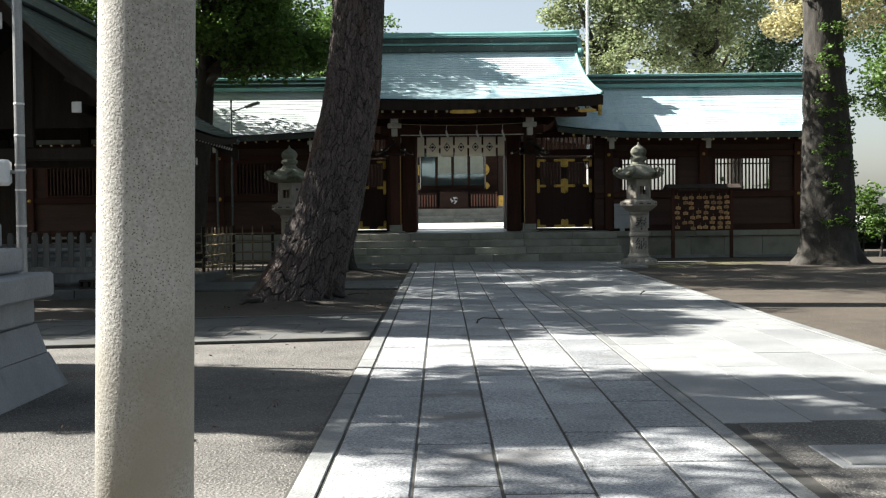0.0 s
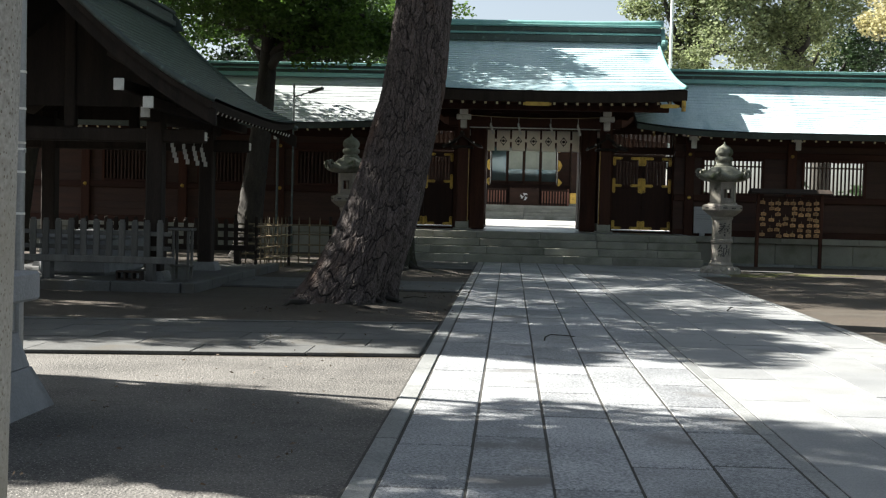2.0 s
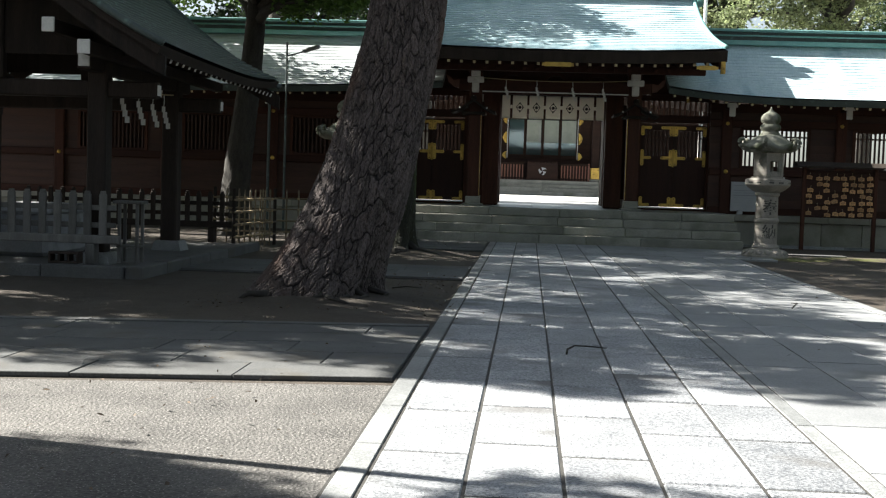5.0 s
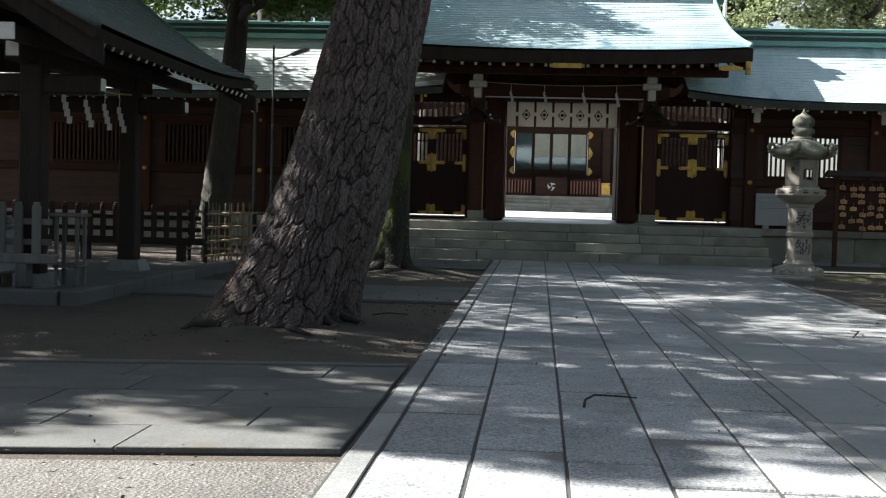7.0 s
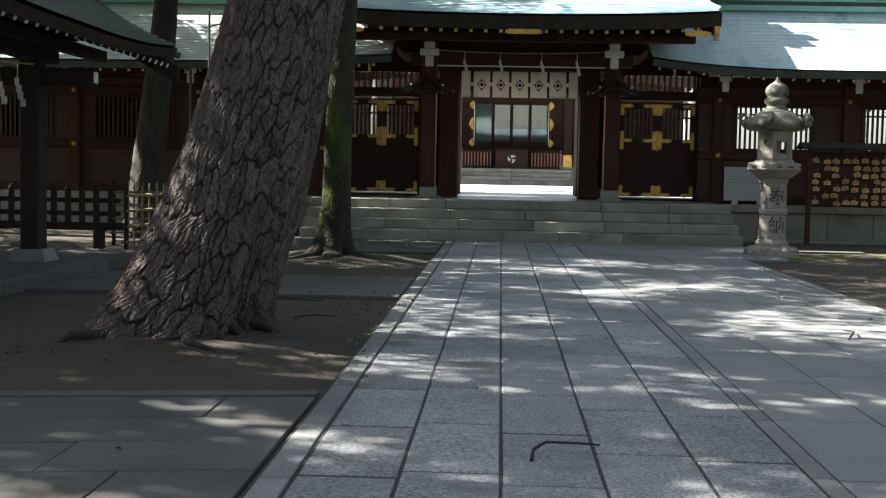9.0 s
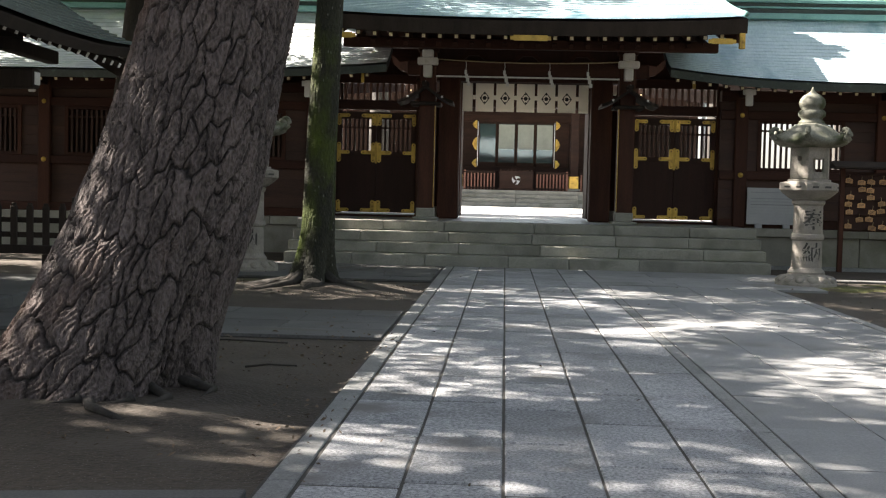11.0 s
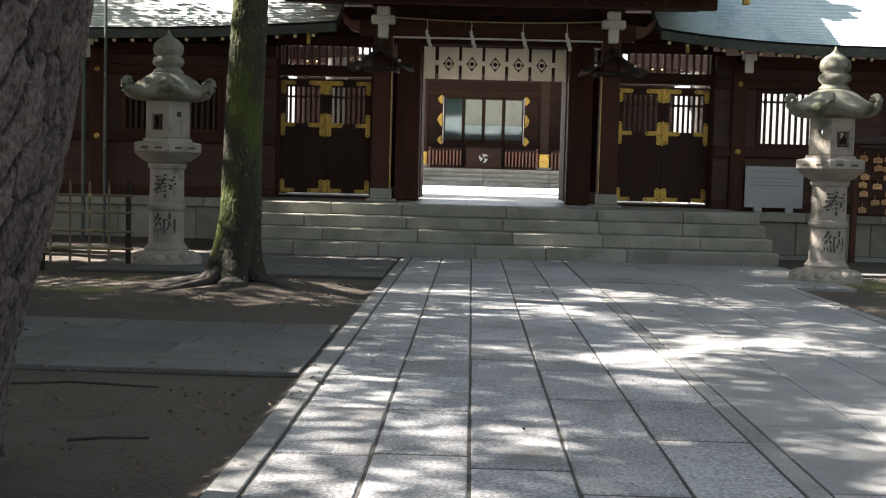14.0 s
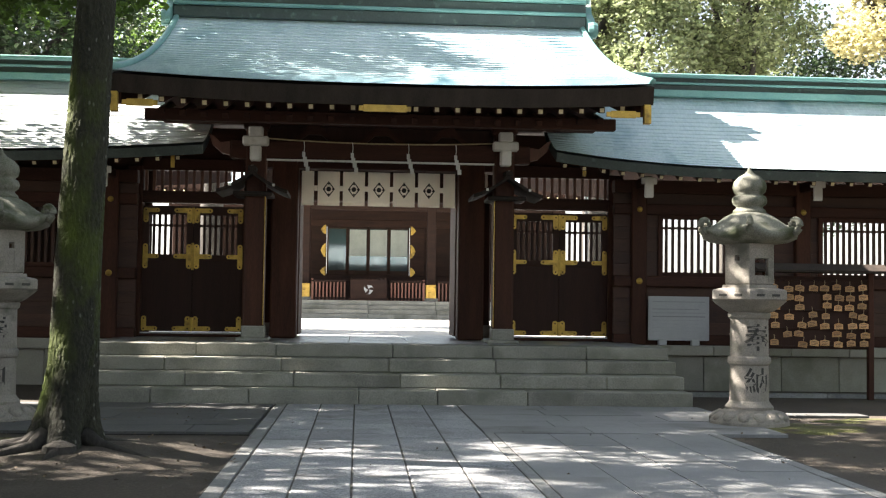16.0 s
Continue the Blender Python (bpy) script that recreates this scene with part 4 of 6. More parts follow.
# the moss-covered tree by the steps
mc = spread_clumps(-1.6, -6.6, 10.0, 4.2, 4.6, 1.9, 54, 0.95, 300, 31)
moss = thing("mossy_tree", "slim tree whose trunk is coated in green moss", "tree", (-2.87, -8.05, 0.0))
v, f, tone = bark_tube([(a, 0.0, h) for a, h in ((0, -0.06), (0.03, 0.3), (0.07, 0.8), (0.08, 1.4), (0.10, 2.2), (0.13, 3.0), (0.17, 4.0), (0.24, 5.5), (0.5, 8.2))], [0.25, 0.215, 0.195, 0.185, 0.18, 0.175, 0.168, 0.155, 0.12], 110, 300, 24, 0.12, 0.014, 0.24, 33)
part("trunk", big_mesh("trunk", v, f, M_MOSSBARK, True), None, moss)
# added unseen layer that keeps sky light off the left lantern
mc += spread_clumps(-5.0, -6.5, 8.6, 3.4, 3.4, 0.8, 40, 0.9, 420, 36)
mc += spread_clumps(-4.6, -10.4, 9.3, 3.0, 2.6, 1.5, 34, 0.9, 300, 35)
ml = [(cx + 2.87, cy + 8.05, cz, r, c) for cx, cy, cz, r, c in mc]
limbs_to(moss, (0.48, 0, 7.6), ml, 0.08, M_BARK2, 16, 3)
part("crown", leaf_cloud("crown", ml, 0.15, M_LEAF, 34), None, moss)
for a, ln in ((2.9, 0.8), (3.6, 0.6), (-0.4, 0.7), (-1.5, 0.5), (0.6, 0.6), (-2.3, 0.7)):
    p = [(0.2 * math.cos(a), 0.2 * math.sin(a), 0.16), (0.36 * math.cos(a + 0.1), 0.36 * math.sin(a + 0.1), 0.07), ((0.3 + ln) * math.cos(a - 0.1), (0.3 + ln) * math.sin(a - 0.1), -0.02)]
    part("root", Geo().tube(p, [0.09, 0.06, 0.02], 8), M_BARK2, moss, smooth=True)
part("root_stone", Geo().lathe([(0.10, -0.06), (0.16, 0.02), (0.14, 0.10), (0.05, 0.14)], 9, 0.05, -0.36), M_BARK2, moss)

# trees that shade the court from the side and stand round it
cl = spread_clumps(-6.6, -2.6, 7.4, 3.3, 4.2, 2.3, 62, 0.95, 420, 41) + spread_clumps(-5.2, -3.6, 5.4, 2.2, 1.6, 0.7, 14, 0.7, 330, 42) + spread_clumps(-4.4, -3.2, 5.7, 1.7, 1.2, 0.5, 10, 0.55, 260, 44)
tree("broadleaf_tree", "dark leafy tree standing before the shrine wall", -7.25, -2.9, 0.30, 5.6, cl, M_LEAF, 0.15, 43, lean=(0.5, 0.2), nlimb=22)
cl = spread_clumps(-11.0, -15.9, 9.0, 5.0, 3.0, 1.9, 60, 0.85, 330, 51)
cl = thin_out(cl, 0.12, 59) + spread_clumps(-14.2, -18.3, 8.4, 2.8, 1.1, 0.9, 17, 0.65, 400, 64) + spread_clumps(-10.6, -17.5, 9.0, 2.5, 1.5, 1.0, 17, 0.6, 360, 69) + spread_clumps(-10.9, -19.1, 9.0, 2.3, 0.7, 0.7, 11, 0.55, 360, 70)
tree("broadleaf_tree", "tall leafy tree beyond the pavilion", -13.2, -15.4, 0.34, 6.4, cl, M_LEAF, 0.17, 53, lean=(1.2, 0.2), nlimb=18)
cl = spread_clumps(-10.6, -9.0, 9.4, 4.4, 3.2, 2.2, 46, 0.85, 330, 54) + spread_clumps(-10.2, -12.2, 9.0, 4.0, 1.7, 1.2, 20, 0.85, 300, 58)
cl = thin_out(cl, 0.12, 60)
tree("broadleaf_tree", "tall leafy tree behind the pavilion", -13.4, -8.6, 0.34, 6.6, cl, M_LEAF, 0.17, 55, lean=(1.2, 0.1), nlimb=18)
cl = spread_clumps(-10.8, -3.0, 9.2, 4.2, 3.2, 2.2, 40, 0.85, 330, 56) + spread_clumps(-13.4, -3.4, 8.8, 2.6, 2.0, 1.6, 40, 0.85, 500, 67) + spread_clumps(-12.8, 0.8, 8.7, 3.4, 2.4, 1.3, 24, 0.8, 400, 71)
tree("broadleaf_tree", "tall leafy tree before the shrine wall", -13.6, -2.4, 0.34, 6.6, cl, M_LEAF, 0.17, 57, lean=(1.2, 0.1), nlimb=18)
cl = spread_clumps(-11.8, -23.7, 7.2, 3.6, 1.4, 1.1, 58, 0.72, 600, 61) + spread_clumps(-9.7, -24.3, 9.0, 2.7, 1.7, 0.9, 34, 0.62, 400, 68) + spread_clumps(-8.8, -26.0, 9.2, 2.8, 2.2, 1.2, 22, 0.8, 260, 62)
tree("broadleaf_tree", "tall leafy tree beside the approach", -11.4, -24.6, 0.30, 5.6, cl, M_LEAF, 0.16, 63, lean=(0.8, 0.1), nlimb=16)
cl = spread_clumps(-7.2, 1.7, 10.6, 2.6, 1.4, 1.2, 26, 0.8, 340, 65)
tree("broadleaf_tree", "tall leafy tree rising behind the shrine wall", -8.4, 5.6, 0.32, 7.4, cl, M_LEAF, 0.16, 66, lean=(0.6, -1.4), nlimb=12)
# the ivy-clad tree on the other side
cl = spread_clumps(9.3, -4.6, 9.4, 3.6, 3.8, 2.0, 40, 1.0, 330, 71)
rt = tree("ivy_clad_tree", "thick old tree with ivy climbing its trunk", 8.95, -5.2, 0.62, 7.0, cl, M_LEAF, 0.16, 73, lean=(-0.25, 0), nlimb=14)
ivy = []
for i in range(70):
    z = 0.9 + 5.0 * rng.random()
    a = -2.2 + 1.9 * rng.random()
    ivy.append((0.62 * math.cos(a) - 0.04 * z, 0.62 * math.sin(a), z, 0.16, 26))
part("ivy", leaf_cloud("ivy", ivy, 0.09, M_LEAF, 74), None, rt, "glossy green ivy")

BACK = (
    (6.0, 13.0, 0.4, (6.2, 12.5, 9.0, 3.0, 2.6, 3.4, 60, 1.0, 360), M_LEAF_OLIVE, "olive-green leafy tree behind the shrine wall"),
    (10.2, 14.5, 0.4, (10.0, 14.0, 9.4, 2.6, 2.6, 3.6, 52, 1.0, 360), M_LEAF_OLIVE, "tall olive-green tree behind the shrine wall"),
    (14.0, 11.0, 0.5, (14.2, 10.6, 9.6, 2.8, 2.4, 2.2, 34, 0.9, 300), M_LEAF_YELLOW, "tree with yellowing autumn leaves behind the wall"),
    (18.5, 13.0, 0.4, (18.5, 13.0, 8.0, 3.2, 3.0, 3.6, 50, 1.1, 320), M_LEAF, "green tree behind the shrine wall"),
    (12.5, 19.0, 0.4, (12.8, 19.0, 8.0, 4.0, 3.0, 4.0, 54, 1.3, 320), M_LEAF_DARK, "dark green tree behind the shrine wall"),
    (17.0, 2.0, 0.4, (15.6, 0.6, 6.4, 3.0, 3.4, 3.6, 50, 1.0, 340), M_LEAF, "bright leafy tree beside the shrine wall"),
    (16.5, -8.0, 0.4, (15.5, -7.6, 7.5, 3.2, 3.4, 3.2, 44, 1.0, 320), M_LEAF, "unseen leafy tree beside the grounds that blocks sky light"),
    (-8.5, 9.5, 0.4, (-8.2, 9.2, 8.0, 3.4, 3.0, 3.2, 60, 1.0, 380), M_LEAF_DARK, "dark green tree behind the shrine wall"),
    (-14.5, 8.5, 0.4, (-14.2, 8.0, 8.0, 3.8, 3.0, 3.4, 56, 1.1, 360), M_LEAF, "green tree behind the shrine wall"),
    (-4.6, 16.0, 0.4, (-5.2, 16.0, 8.6, 2.4, 2.6, 3.0, 42, 1.0, 340), M_LEAF, "green tree behind the gate"),
    (-15.5, -6.0, 0.4, (-14.8, -6.0, 6.0, 3.4, 3.6, 4.2, 60, 1.1, 330), M_LEAF_DARK, "dark leafy tree behind the pavilion"),
    # the next eight trees are added out of view to cut the sky light
    (-16.0, -14.0, 0.4, (-15.2, -14.0, 6.0, 3.4, 4.0, 4.2, 60, 1.1, 330), M_LEAF_DARK, "unseen dark tree added beside the grounds to block sky light"),
    (-16.5, -18.5, 0.4, (-16.0, -18.0, 5.5, 3.0, 2.4, 3.6, 50, 1.1, 330), M_LEAF_DARK, "unseen dark tree added beside the grounds to block sky light"),
    (13.5, -14.0, 0.4, (14.0, -14.5, 8.0, 3.6, 3.6, 4.0, 50, 1.2, 260), M_LEAF, "unseen leafy tree beside the grounds that blocks sky light"),
    (15.0, -23.0, 0.4, (14.5, -22.5, 8.0, 3.8, 4.0, 4.2, 50, 1.2, 260), M_LEAF, "unseen leafy tree beside the grounds that blocks sky light"),
    (12.5, -34.0, 0.4, (12.5, -34.0, 8.0, 4.4, 4.4, 4.4, 54, 1.3, 260), M_LEAF_DARK, "unseen dark tree added beside the grounds to block sky light"),
    (5.0, -45.0, 0.4, (4.0, -45.0, 8.0, 5.0, 3.4, 4.6, 54, 1.4, 260), M_LEAF_DARK, "unseen dark tree added behind the approach to block sky light"),
    (-6.0, -46.0, 0.4, (-6.0, -46.0, 8.0, 5.0, 3.4, 4.6, 54, 1.4, 260), M_LEAF_DARK, "unseen dark tree added behind the approach to block sky light"),
    (-14.0, -38.0, 0.4, (-14.0, -38.0, 7.5, 4.0, 4.4, 4.2, 50, 1.3, 260), M_LEAF_DARK, "unseen dark tree added behind the approach to block sky light"),
    (-20.0, 3.0, 0.4, (-19.0, 2.0, 7.0, 4.0, 4.0, 4.0, 50, 1.2, 320), M_LEAF_DARK, "dark tree beyond the shrine wall"),
)
for i, (x, y, r, c, m, lab) in enumerate(BACK):
    tree("broadleaf_tree", lab, x, y, r, c[2] - 2.2, spread_clumps(*c[:8], c[8] * 1.25, 100 + i), m, 0.165, 120 + i, nlimb=12)

# distant woods all round
fw = []
for i in range(260):
    a = 2 * math.pi * i / 260 + rng.uniform(-0.01, 0.01)
    d = rng.uniform(52, 66)
    for z in (1.0,) if abs(math.degrees(a) - 90) < 35 else (1.5, 4.0, 6.5):
        fw.append((d * math.cos(a), -8 + d * math.sin(a), z + rng.uniform(-0.8, 1.2), 2.2, 34))
tagged(part("distant_woods", leaf_cloud("distant_woods", fw, 0.9, M_LEAF_DARK, 200), None), "dense dark green woods round the shrine grounds", "woods", kind="stuff")

# shrubs outside the end of the wall
for x, y in ((11.8, 0.6), (12.8, -0.6), (11.6, -1.4)):
    sh = thing("shrub", "sunlit green shrub beside the shrine wall", "shrub", (x, y, -0.04), group="shrubs by the wall")
    part("stem", Geo().tube([(0, 0, 0), (0.05, 0, 0.5), (0.02, 0.05, 1.0)], [0.04, 0.03, 0.015], 6), M_BARK2, sh)
    part("crown", leaf_cloud("crown", spread_clumps(0, 0, 1.2, 0.6, 0.6, 0.8, 10, 0.45, 160, int(x * 10)), 0.12, M_LEAF, int(x * 7)), None, sh)

# ---- torii pillar ----
tor = thing("torii_pillar", "speckled pale granite torii pillar", "pillar", (-1.525, -31.2, 0))
g = Geo()
lean_t = math.tan(radians(1.3))
g.tube([(lean_t * z, 0, z) for z in (-0.05, 1.0, 2.0, 3.0, 4.0, 5.2)], [0.143, 0.1405, 0.138, 0.135, 0.132, 0.128], 48)
part("shaft", g, M_TORII, tor, smooth=True)

# ---- stone pedestal ----
ped = thing("stone_pedestal", "stepped blue-grey stone pedestal with flared foot", "pedestal", (-4.70, -25.98, 0))
def frustum(h0, h1, z0, z1):
    vs = [(-h0, -h0, z0), (h0, -h0, z0), (h0, h0, z0), (-h0, h0, z0), (-h1, -h1, z1), (h1, -h1, z1), (h1, h1, z1), (-h1, h1, z1)]
    return Geo().add(vs, [(3, 2, 1, 0), (4, 5, 6, 7), (0, 1, 5, 4), (1, 2, 6, 5), (2, 3, 7, 6), (3, 0, 4, 7)])


for h0, h1, z0, z1 in ((1.03, 0.90, -0.05, 0.255), (0.89, 0.83, 0.26, 0.49)):
    part("flared_course", frustum(h0, h1, z0, z1), M_PEDESTAL, ped)
for hw, z0, z1 in ((0.82, 0.495, 0.70), (0.94, 0.705, 0.90), (0.76, 0.905, 1.10), (0.64, 1.105, 1.30), (0.50, 1.305, 1.45)):
    for sx in (-1, 1):
        part("course_stone", box(0.004 if sx > 0 else -hw, hw if sx > 0 else -0.004, -hw, hw, z0, z1, 0.018), M_PEDESTAL, ped)
part("upper_shaft", Geo().lathe([(0.30, 1.45), (0.26, 1.6), (0.25, 2.1), (0.4, 2.2), (0.4, 2.3)], 8), M_LANTERN, ped)
part("cap_stone", Geo().lathe([(0.62, 2.33), (0.74, 2.36), (0.74, 2.46), (0.40, 2.62), (0.1, 2.8)], 6), M_LANTERN, ped)

# ---- utility pole with a small cabinet ----
pole = thing("utility_pole", "slim grey steel pole with bands and a white box", "pole", (-4.5, -23.65, -0.03))
part("shaft", Geo().lathe([(0.046, 0), (0.046, 2.4), (0.04, 4.9), (0.01, 4.92)], 14), M_STEEL, pole, smooth=False)
for z in (1.28, 1.61, 1.79, 1.84, 2.11, 2.40):
    part("band", Geo().lathe([(0.048, z), (0.05, z + 0.004), (0.05, z + 0.015), (0.048, z + 0.019)], 14), M_WHITE, pole)
ub = part("antenna_box", box(-0.22, -0.085, -0.07, 0.05, 1.66, 1.90, 0.03), M_PLASTIC, pole, "white plastic box")
part("clamp", box(-0.10, 0.05, -0.02, 0.02, 1.77, 1.80, 0.004), M_STEEL, ub)

# ---- stone lanterns ----
def lantern(name, x, y, turn, label):
    L = thing(name, label, "lantern", (x, y, 0), group="pair of stone lanterns", rz=turn)
    g = Geo().lathe([(0.46, -0.05), (0.46, 0.03), (0.44, 0.07), (0.36, 0.13), (0.29, 0.16), (0.26, 0.18)], 36)
    foot = part("foot", g, M_LANTERN, L, smooth=False)
    petal = Geo().lathe([(0.01, -0.05), (0.07, -0.03), (0.085, 0.01), (0.06, 0.04), (0.01, 0.05)], 8)
    pm = petal.mesh("petal", M_LANTERN, True)
    for i in range(14):
        a = 2 * math.pi * i / 14
        part("petal", pm, None, foot, at=pose(0.385 * math.cos(a), 0.385 * math.sin(a), 0.085, 0, 35, math.degrees(a)))
    sh = part("shaft", Geo().lathe([(0.275, 0.17), (0.28, 0.20), (0.245, 0.24), (0.228, 0.27), (0.224, 0.68), (0.245, 0.70), (0.252, 0.735), (0.245, 0.77), (0.222, 0.79), (0.218, 1.22), (0.24, 1.24), (0.25, 1.28), (0.23, 1.31)], 36), M_LANTERN, L, smooth=False)
    table = Geo().lathe([(0.24, 1.30), (0.30, 1.33), (0.39, 1.40), (0.43, 1.44)], 36)
    part("flared_table", table, M_LANTERN, L)
    hexg = Geo().lathe([(0.47, 1.44), (0.485, 1.455), (0.485, 1.55), (0.47, 1.565), (0.36, 1.585), (0.35, 1.62)], 6)
    mid = part("hexagonal_table", hexg, M_LANTERN, L)
    for k in range(6):
        a = radians(30 + 60 * k)
        for q in (-0.10, 0.10):
            part("carving", box(-0.05, 0.05, -0.004, 0.004, -0.014, 0.014, 0.003), M_CARVED, mid, at=Matrix.Rotation(a, 4, "Z") @ Matrix.Translation((0.423, q, 1.50)) @ Matrix.Rotation(radians(90), 4, "Z"))
    fb = part("firebox", Geo().lathe([(0.30, 1.615), (0.30, 1.64)], 6), M_LANTERN, L)
    ap, hs = 0.275, 0.158
    for k in range(6):
        m = Matrix.Rotation(radians(30 + 60 * k), 4, "Z")
        g = Geo()
        if k % 2 == 0:
            w0, w1 = 0.085, (1.73, 1.93)
        else:
            w0, w1 = 0.03, (1.90, 1.965)
        y0, y1 = ap - 0.06, ap
        g.box(y0, y1, -hs, -w0, 1.63, 2.12, 0.006, m).box(y0, y1, w0, hs, 1.63, 2.12, 0.006, m)
        g.box(y0, y1 - 0.001, -w0 - 0.004, w0 + 0.004, 1.63, w1[0], 0.002, m).box(y0, y1 - 0.001, -w0 - 0.004, w0 + 0.004, w1[1], 2.12, 0.002, m)
        part("fire_panel", g, M_LANTERN, fb)
    # roof with curled corners
    n, rings = 72, []
    for r, z, up, hexy in ((0.20, 2.47, 0, 0.1), (0.30, 2.42, 0, 0.4), (0.40, 2.34, 0.005, 0.8), (0.48, 2.265, 0.03, 1.0), (0.565, 2.215, 0.08, 1.0), (0.57, 2.165, 0.08, 1.0), (0.47, 2.12, 0.03, 1.0), (0.30, 2.10, 0, 0.8)):
        row = []
        for i in range(n):
            a = 2 * math.pi * i / n
            c = abs(math.cos(3 * a)) ** 3
            hexr = math.cos(math.pi / 6) / math.cos((a + math.pi / 6) % (math.pi / 3) - math.pi / 6)
            rr = r * (1 + (1.02 / max(hexr, 0.5) * 0 + 0.10 * c - 0.05) * hexy)
            row.append((rr * math.cos(a), rr * math.sin(a), z + up * c))
        rings.append(row)
    vs = [p for row in rings for p in row]
    fs = [(j * n + i, j * n + (i + 1) % n, (j + 1) * n + (i + 1) % n, (j + 1) * n + i) for j in range(len(rings) - 1) for i in range(n)]
    fs += [tuple(range(n)), tuple((len(rings) - 1) * n + i for i in range(n))]
    rf = part("roof", Geo().add(vs, fs), M_LANTERN_MOSSY, L, "lichen-stained roof with curled corners", smooth=True)
    curl = Geo().tube([(0.07 * math.cos(t) * (1 - t / 9), 0, 0.07 * math.sin(t) * (1 - t / 9)) for t in np.linspace(-1.6, 3.6, 12)], [0.05 - 0.0022 * i for i in range(12)], 8).mesh("curl", M_LANTERN_MOSSY, True)
    for k in range(6):
        part("curl", curl, None, rf, at=Matrix.Rotation(radians(60 * k), 4, "Z") @ Matrix.Translation((0.575, 0, 2.315)))
    part("finial", Geo().lathe([(0.20, 2.46), (0.19, 2.50), (0.155, 2.53), (0.155, 2.55), (0.195, 2.58), (0.205, 2.62), (0.19, 2.665), (0.15, 2.69), (0.185, 2.72), (0.20, 2.78), (0.185, 2.84), (0.13, 2.90), (0.06, 2.94), (0.025, 2.98), (0.008, 3.03)], 28), M_LANTERN_MOSSY, L, smooth=True)
    # carved characters
    for ch, z in (("\u5949", 0.985), ("\u7d0d", 0.475)):
        cu = bpy.data.curves.new("letters", "FONT")
        cu.body, cu.size, cu.align_x, cu.align_y, cu.extrude, cu.offset = ch, 0.33, "CENTER", "CENTER", 0.004, 0.004
        tmp = bpy.data.objects.new("letters", cu)
        me = bpy.data.meshes.new_from_object(tmp)
        bpy.data.objects.remove(tmp)
        for vt in me.vertices:
            a, rr = vt.co.x / 0.224, 0.2225 + vt.co.z
            vt.co = (rr * math.sin(a), -rr * math.cos(a), z + vt.co.y)
        me.materials.clear()
        me.materials.append(M_CARVED)
        part("carved_letter", me, None, sh, "dark carved character", at=pose(0, 0, 0, 0, 0, 8 - turn))
    return L


lantern("stone_lantern", 4.28, -4.95, 12, "pale granite lantern with carved letters beside the steps")
lantern("stone_lantern", -4.36, -5.05, -14, "shaded granite lantern beside the mossy tree and bamboo fence")

# ---- notice board, plaque rack ----
nb = thing("notice_board", "pale grey notice board with faded print leaning on the wall", "sign", (5.05, 1.01, 0.72))
part("panel", box(-0.52, 0.52, -0.015, 0.015, 0.08, 0.82, 0.006), M_SIGN, nb)
for i in range(9):
    part("print_line", box(-0.45, 0.45 - 0.1 * (i % 3 == 2), -0.0175, -0.015, 0.72 - i * 0.062, 0.738 - i * 0.062, 0.0005), M_SIGNTEXT, nb)
for x in (-0.28, 0.28):
    part("foot", box(x - 0.07, x + 0.07, -0.045, 0.045, 0.0, 0.10, 0.01), M_SIGN, nb)

rack = thing("plaque_rack", "dark wooden rack with a narrow roof for votive plaques", "rack", (6.78, -0.7, 0))
for x in (-0.83, 0.83):
    part("post", box(x - 0.045, x + 0.045, -0.045, 0.045, -0.04, 1.98, 0.008), M_WOOD, rack)
rr_ = Geo()
rr_.add([(-1.05, -0.30, 1.95), (1.05, -0.30, 1.95), (1.05, 0, 2.06), (-1.05, 0, 2.06), (1.05, 0.30, 1.95), (-1.05, 0.30, 1.95), (-1.05, -0.30, 1.92), (1.05, -0.30, 1.92), (1.05, 0.30, 1.92), (-1.05, 0.30, 1.92)], [(0, 1, 2, 3), (3, 2, 4, 5), (0, 6, 7, 1), (5, 4, 8, 9), (6, 9, 8, 7), (0, 3, 5, 9, 6), (1, 7, 8, 4, 2)])
part("roof", rr_, M_HUTWOOD, rack)
part("back_panel", box(-0.80, 0.80, 0.0, 0.025, 0.74, 1.86, 0.004), M_DOOR, rack)
for z in (0.78, 1.06, 1.34, 1.62, 1.80):
    part("rail", box(-0.80, 0.80, -0.035, 0.0, z - 0.015, z + 0.015, 0.004), M_DOOR, rack)
pl_out = [(-0.069, -0.046), (0.069, -0.046), (0.069, 0.030), (0.0, 0.05), (-0.069, 0.030)]
proto = thing("wooden_plaque", "small bare wooden votive plaque hanging on the rack", "plaque", (0, 0, 0), group="votive plaques")
part("board", Geo().prism(pl_out, -0.004, 0.004, Matrix.Rotation(radians(90), 4, "X")), M_PLAQUE, proto)
for k in range(3):
    part("ink_line", box(-0.05, 0.045 - 0.02 * (k == 2), -0.0055, -0.0042, 0.014 - k * 0.022, 0.022 - k * 0.022, 0.0005), M_INK, proto)
part("cord", Geo().tube([(0, 0, 0.05), (0.004, 0.003, 0.09), (0, 0.006, 0.12)], [0.004] * 3, 5), M_ROPE, proto)
first, rp = True, random.Random(9)
for c in range(8):
    for r in range(7):
        if rp.random() < 0.14:
            continue
        m = pose(6.78 - 0.70 + c * 0.20 + rp.uniform(-0.03, 0.03), -0.745 - rp.uniform(0, 0.03), 0.83 + r * 0.142 + rp.uniform(-0.02, 0.02), rp.uniform(-3, 3), rp.uniform(-9, 9), rp.uniform(-14, 14))
        if first:
            proto.matrix_world = m
            first = False
        else:
            copy_thing(proto, m)

